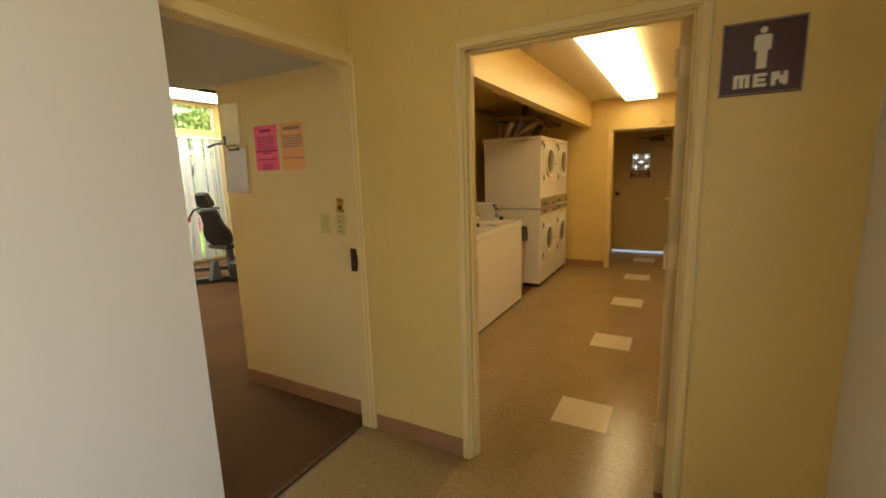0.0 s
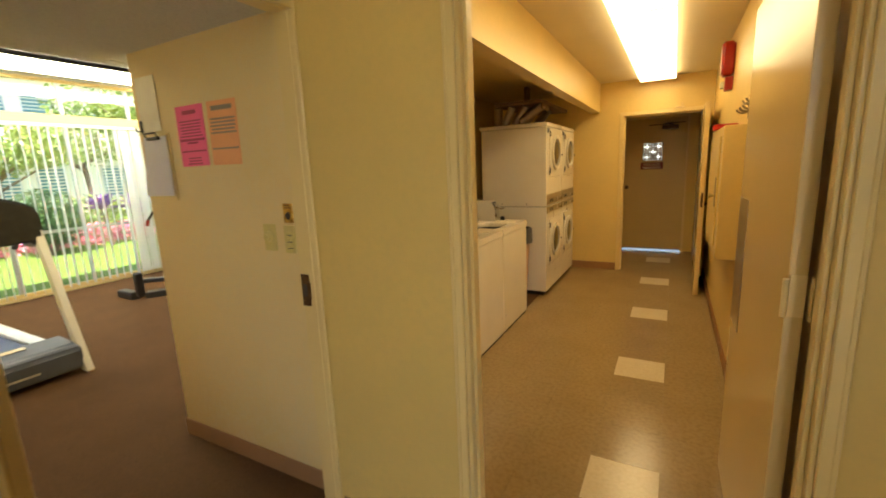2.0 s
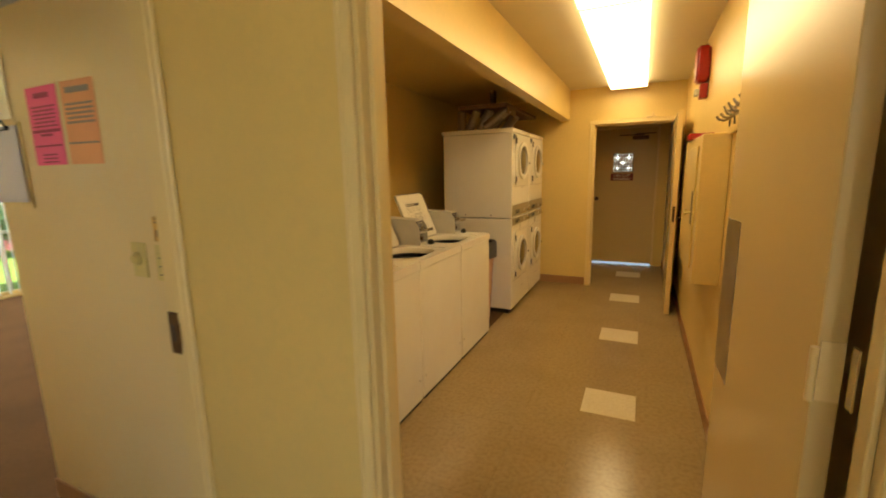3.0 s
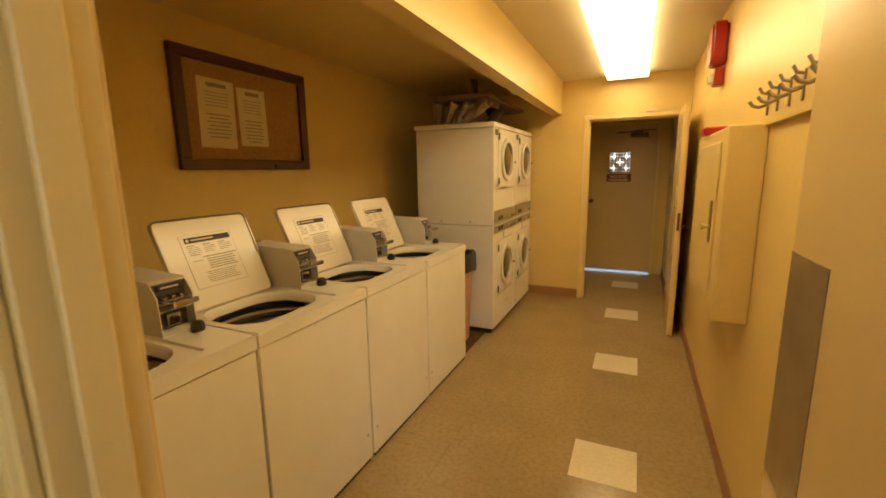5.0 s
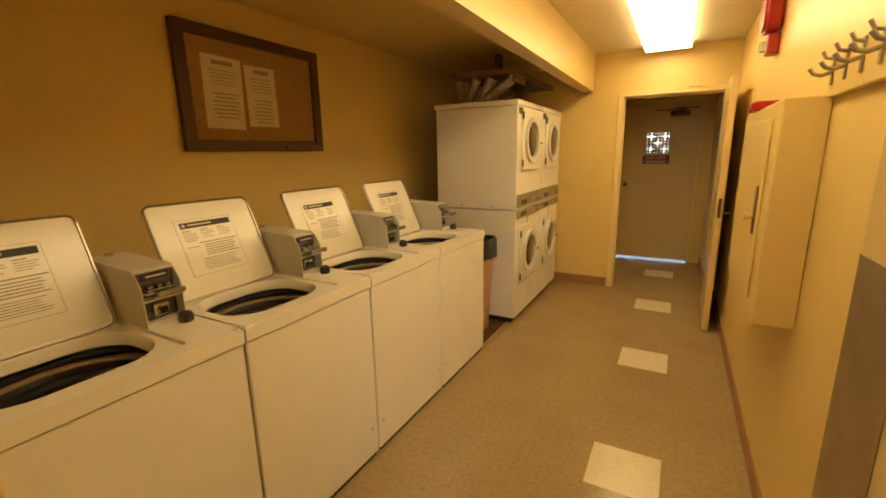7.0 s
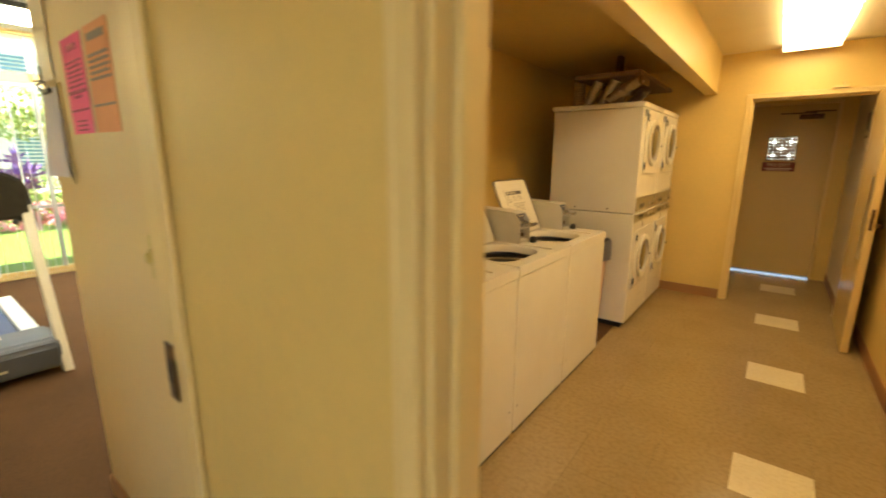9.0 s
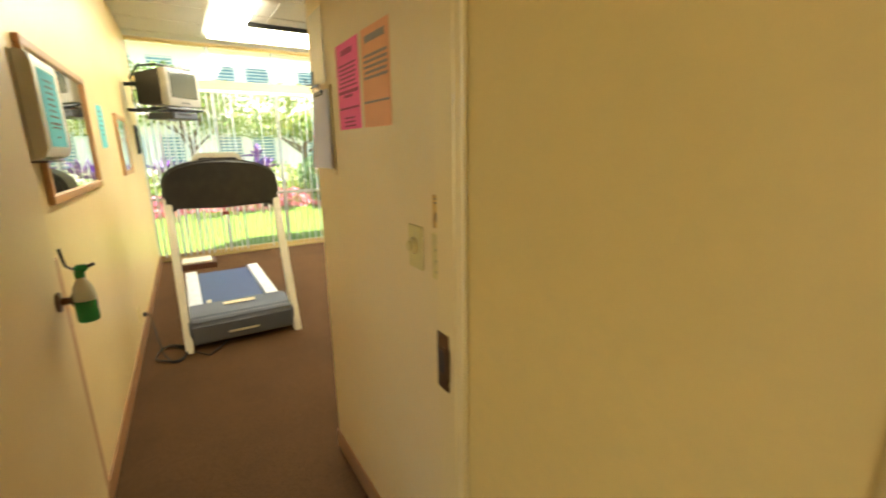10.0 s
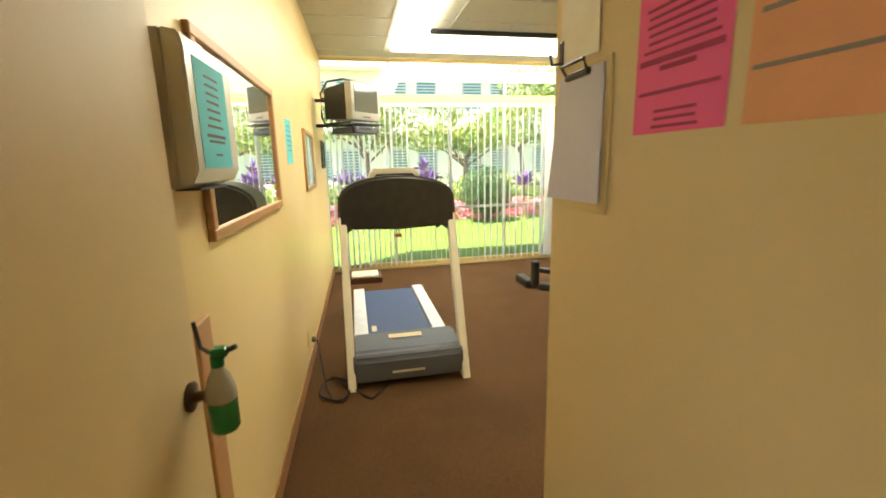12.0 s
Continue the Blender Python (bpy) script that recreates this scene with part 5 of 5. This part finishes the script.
bm = bmesh.new(); box(bm, -0.035, 0.035, -0.035, 0.035, 0.0, 0.46, bev=0.005, m=pose(0.03, 0.10, 0.07)); prism(bm, [(-0.2, 0.05), (-0.05, 0.05), (-0.09, 0.30), (-0.14, 0.30)], "x", -0.04, 0.04)
part("post", bm, GREY, ex)
bm = bmesh.new(); box(bm, -0.19, 0.19, -0.06, 0.36, 0.44, 0.50, bev=0.025, seg=3)
part("seat", bm, BLACK, ex, "black padded seat", smooth=True)
# shaped back cushion, narrow at the waist
prof = [(-0.13, 0.53), (-0.20, 0.60), (-0.20, 0.72), (-0.14, 0.84), (-0.13, 1.0), (-0.10, 1.05), (0.10, 1.05), (0.13, 1.0), (0.14, 0.84), (0.20, 0.72), (0.20, 0.60), (0.13, 0.53)]
m = pose(0.0, 0.17, 0.0, 20, 0, 15) @ Matrix.Translation((0, 0, 0))
bm = bmesh.new(); prism(bm, prof, "y", -0.04, 0.04, m)
bmesh.ops.bevel(bm, geom=[e for e in bm.edges if e.calc_face_angle(0) > 1.0], offset=0.018, segments=3, affect="EDGES")
part("back_cushion", bm, BLACK, ex, "black waisted back cushion", smooth=True)
bm = bmesh.new(); prism(bm, [(-0.11, 1.08), (-0.12, 1.14), (-0.08, 1.27), (0.08, 1.27), (0.12, 1.14), (0.11, 1.08)], "y", -0.04, 0.04, m)
bmesh.ops.bevel(bm, geom=[e for e in bm.edges if e.calc_face_angle(0) > 1.0], offset=0.018, segments=3, affect="EDGES")
part("headrest", bm, BLACK, ex, "black padded headrest", smooth=True)
bm = bmesh.new(); tube(bm, [(0.05, 0.02, 0.98), (-0.08, -0.10, 1.0), (-0.16, -0.20, 0.97), (-0.19, -0.25, 0.88)], 0.014, 8)
part("handle", bm, RUBBER, ex, smooth=True)
bm = bmesh.new(); tube(bm, [(-0.191, -0.25, 0.885), (-0.20, -0.262, 0.82)], 0.018, 8)
part("grip", bm, RED, ex, "red rubber grip")
bm = bmesh.new(); box(bm, 0.62, 0.72, 0.20, 0.32, 0.02, 1.85, bev=0.006)
tube(bm, [(0.66, 0.26, 1.80), (0.5, 0.1, 1.80), (0.3, -0.10, 1.78), (0.22, -0.16, 1.74)], 0.016, 8)
part("weight_tower", bm, BLACK, ex)
tv.scale = br.scale = (0.93, 0.93, 0.93)
ex.scale = (1.1, 1.1, 1.1)

# ---- garden ----
def foliage(centres, n, size, seed, squash=1.0):
    """Many small leaves as bent pairs of triangles, thickest near each clump's skin: clumps of (x, y, z, rx, ry, rz)."""
    r = np.random.default_rng(seed)
    vs, fs = [], []
    w = np.array([c[3] * c[4] * c[5] for c in centres]) ** 0.7
    pick = r.choice(len(centres), n, p=w / w.sum())
    for i in pick:
        x, y, z, rx, ry, rz = centres[i]
        d = r.normal(size=3); d /= np.linalg.norm(d)
        rad = r.uniform(0.45, 1.08) ** 0.6
        p = np.array([x, y, z]) + d * np.array([rx, ry, rz]) * rad
        a = r.normal(size=3) * np.array([1, 1, squash]); a /= np.linalg.norm(a)
        b = np.cross(a, r.normal(size=3)); b /= np.linalg.norm(b) + 1e-6
        s = size * r.uniform(0.6, 1.4)
        k = len(vs)
        vs += [tuple(p - a * s), tuple(p + b * s * 0.4), tuple(p + a * s), tuple(p - b * s * 0.4 + np.cross(a, b) * s * 0.25)]
        fs += [(k, k + 1, k + 2), (k, k + 2, k + 3)]
    me = bpy.data.meshes.new("foliage")
    me.from_pydata(vs, [], fs)
    return me


def plant_part(name, me, mat, parent, label=""):
    me.materials.append(mat)
    o = new(name, me)
    o.parent = parent
    return tagged(o, label)


def tree(at, h, spread, seed, label):
    t = thing("tree", at, label, "tree")
    r = random.Random(seed)
    bm = bmesh.new()
    top = Vector((r.uniform(-0.2, 0.2), r.uniform(-0.2, 0.2), h * 0.5))
    rod(bm, (0, 0, -0.1), top, 0.11, 0.07, 10)
    cl = []
    for k in range(7):
        a = math.tau * k / 7 + r.uniform(-0.3, 0.3)
        e = Vector((math.cos(a) * spread * r.uniform(0.4, 0.8), math.sin(a) * spread * r.uniform(0.4, 0.8), h * r.uniform(0.55, 0.95)))
        rod(bm, top * r.uniform(0.7, 1.0), e, 0.045, 0.012, 7)
        cl.append((*e, spread * r.uniform(0.3, 0.5), spread * r.uniform(0.3, 0.5), h * r.uniform(0.10, 0.18)))
        cl.append((e.x * 0.5, e.y * 0.5, e.z + r.uniform(-0.3, 0.3), spread * 0.4, spread * 0.4, h * 0.13))
    part("trunk", bm, BARK, t)
    plant_part("crown", foliage(cl, 3600, 0.085, seed), LEAVES, t)
    return t


tree((-17.0, 5.2, -0.03), 3.5, 2.3, 1, "young broadleaf tree with a thin bright green crown")
tree((-16.5, 1.6, -0.03), 3.7, 2.0, 2, "young broadleaf tree with a thin bright green crown")
tree((-14.5, 8.6, -0.03), 4.6, 2.3, 3, "young broadleaf tree with a thin bright green crown")
tree((-19.0, 8.4, -0.03), 4.4, 2.4, 4, "young broadleaf tree with a thin bright green crown")
tree((-17.5, 12.4, -0.03), 6.0, 2.8, 5, "young broadleaf tree with a thin bright green crown")

sh = thing("shrub", (-12.0, 4.45, -0.03), "clipped round dark green shrub on the lawn", "shrub")
bm = bmesh.new()
for k in range(6):
    a = k * 1.05
    rod(bm, (0, 0, 0), (0.35 * math.cos(a), 0.35 * math.sin(a), 0.55), 0.03, 0.012, 7)
part("stems", bm, BARK, sh)
plant_part("crown", foliage([(0, 0, 0.86, 0.62, 0.62, 0.55), (0.1, -0.2, 0.7, 0.45, 0.4, 0.45), (0, 0.25, 0.65, 0.45, 0.4, 0.45)], 7500, 0.035, 11), DARKLEAF, sh)

for i, (x, y, h) in enumerate(((-11.6, 1.05, 1.55), (-11.9, 1.5, 1.4), (-12.0, 2.3, 1.6), (-11.8, 2.85, 1.9), (-12.2, 3.1, 1.5), (-12.1, 5.65, 1.6), (-11.6, 5.95, 1.35), (-12.4, 7.0, 1.5), (-12.0, 7.9, 1.7))):
    r = random.Random(40 + i)
    tp = thing("ti_plant", (x, y, -0.03), "tall ti plant with long purple strap leaves", "plant", "ti plants in the garden bed")
    bm = bmesh.new()
    tops = []
    for k in range(3):
        q = (r.uniform(-0.12, 0.12), r.uniform(-0.15, 0.15), h * r.uniform(0.55, 0.75))
        rod(bm, (q[0] * 0.3, q[1] * 0.3, 0), q, 0.02, 0.014, 7)
        tops.append(q)
    part("stem", bm, BARK, tp)
    bm = bmesh.new()
    for q in tops:
        for k in range(15):
            a = r.uniform(0, math.tau); up = r.uniform(0.15, 1.3); L = r.uniform(0.30, 0.48)
            d = Vector((math.cos(a) * math.cos(up), math.sin(a) * math.cos(up), math.sin(up)))
            s = d.cross(Vector((0, 0, 1))).normalized() * 0.04
            p0 = Vector(q); p1 = p0 + d * L * 0.5 + Vector((0, 0, 0.02)); p2 = p0 + d * L - Vector((0, 0, 0.05))
            v = [bm.verts.new(c) for c in (p0, p1 - s, p2, p1 + s)]
            bm.faces.new(v[:3]); bm.faces.new((v[0], v[2], v[3]))
    part("strap_leaves", bm, TI, tp)

me = foliage([(-13.0 + 0.25 * math.sin(k * 2.1), 0.2 + k * 0.62, 0.18, 0.5, 0.5, 0.30) for k in range(17)], 9000, 0.05, 21)
me.materials.append(PINKLEAF)
tagged(new("flower_bed", me), "low bed of pink flowering shrubs", "flower bed", kind="stuff")
me = foliage([(-14.0 + 0.4 * math.sin(k * 1.3), -0.8 + k * 0.9, 0.55, 0.7, 0.7, 0.6) for k in range(15)], 14000, 0.06, 22)
me.materials.append(LEAVES)
tagged(new("hedge", me), "loose bright green garden planting", "hedge", kind="stuff")

hs = thing("apartment_building", (-24.0, 8.0, -0.03), "pale stucco apartment building with louvred windows", "building")
bm = bmesh.new(); box(bm, -8.0, 0.0, -22, 22, 0, 9.2)
part("wall", bm, STUCCO, hs)
bm = bmesh.new(); box(bm, -8.4, 0.5, -22.4, 22.4, 9.201, 9.5)
part("roof", bm, CONCRETE, hs)
for z in (3.05, 6.1):
    bm = bmesh.new(); box(bm, 0.0, 0.9, -22, 22, z - 0.12, z, bev=0.01)
    part("balcony", bm, STUCCO, hs)
for i in range(11):
    for z in (0.9, 4.2, 7.1):
        y = -20 + i * 3.9
        for dy in (0.0, 1.5):
            w_ = new("window"); w_.parent = hs; w_.matrix_basis = pose(0.002, y + dy, z)
            bm = bmesh.new()
            for a in ((-0.5, 0.5, -0.05, 0.0), (-0.5, 0.5, 1.3, 1.35), (-0.5, -0.45, 0, 1.3), (0.45, 0.5, 0, 1.3)):
                box(bm, 0.0, 0.06, a[0], a[1], a[2], a[3])
            part("frame", bm, ALU, w_)
            bm = bmesh.new()
            for k in range(9):
                box(bm, 0.005, 0.05, -0.449, 0.449, 0.01 + k * 0.144, 0.02 + k * 0.144 + 0.07)
            part("louvres", bm, LOUVRE, w_)

# ---- floor tiles ----
def light(i, j):
    return i == 6 and j % 4 == 2 and j > 0


T, X0, Y0 = 0.3115, -0.575 - 6 * 0.3115, 2.172 - 2 * 0.3115
TILE_MESH = {}
for shade, mat in (("plain", TILE), ("pale", TILE_LIGHT)):
    bm = bmesh.new(); box(bm, 0.0005, T - 0.0005, 0.0005, T - 0.0005, -0.003, 0.0)
    me = bpy.data.meshes.new("tile")
    bm.to_mesh(me); bm.free(); me.materials.append(mat)
    TILE_MESH[shade] = me
rest = bmesh.new()
for i in range(-1, 10):
    for j in range(-13, 21):
        x, y = X0 + i * T, Y0 + j * T
        if x > 0.6 or y > 8.1 or (y > 6.6 and (x < -1.3 or x > 0.0)) or x + T < -1.5 and y < 1.5:
            continue
        if y > 1.4 and x > 0.10:
            continue
        if y + T <= 1.6 and x + T < -1.2 and y < 0.3:
            continue
        if y < -1.0:
            continue
        if x < -2.2:
            box(rest, x + 0.0005, x + T - 0.0005, y + 0.0005, y + T - 0.0005, -0.003, 0.0)
            continue
        o = new("tile", TILE_MESH["pale" if light(i, j) else "plain"])
        o.parent = floor
        o.matrix_basis = pose(x, y, 0)
rest.free() if not rest.verts else part("tile_rest", rest, TILE, floor, kind="stuff")
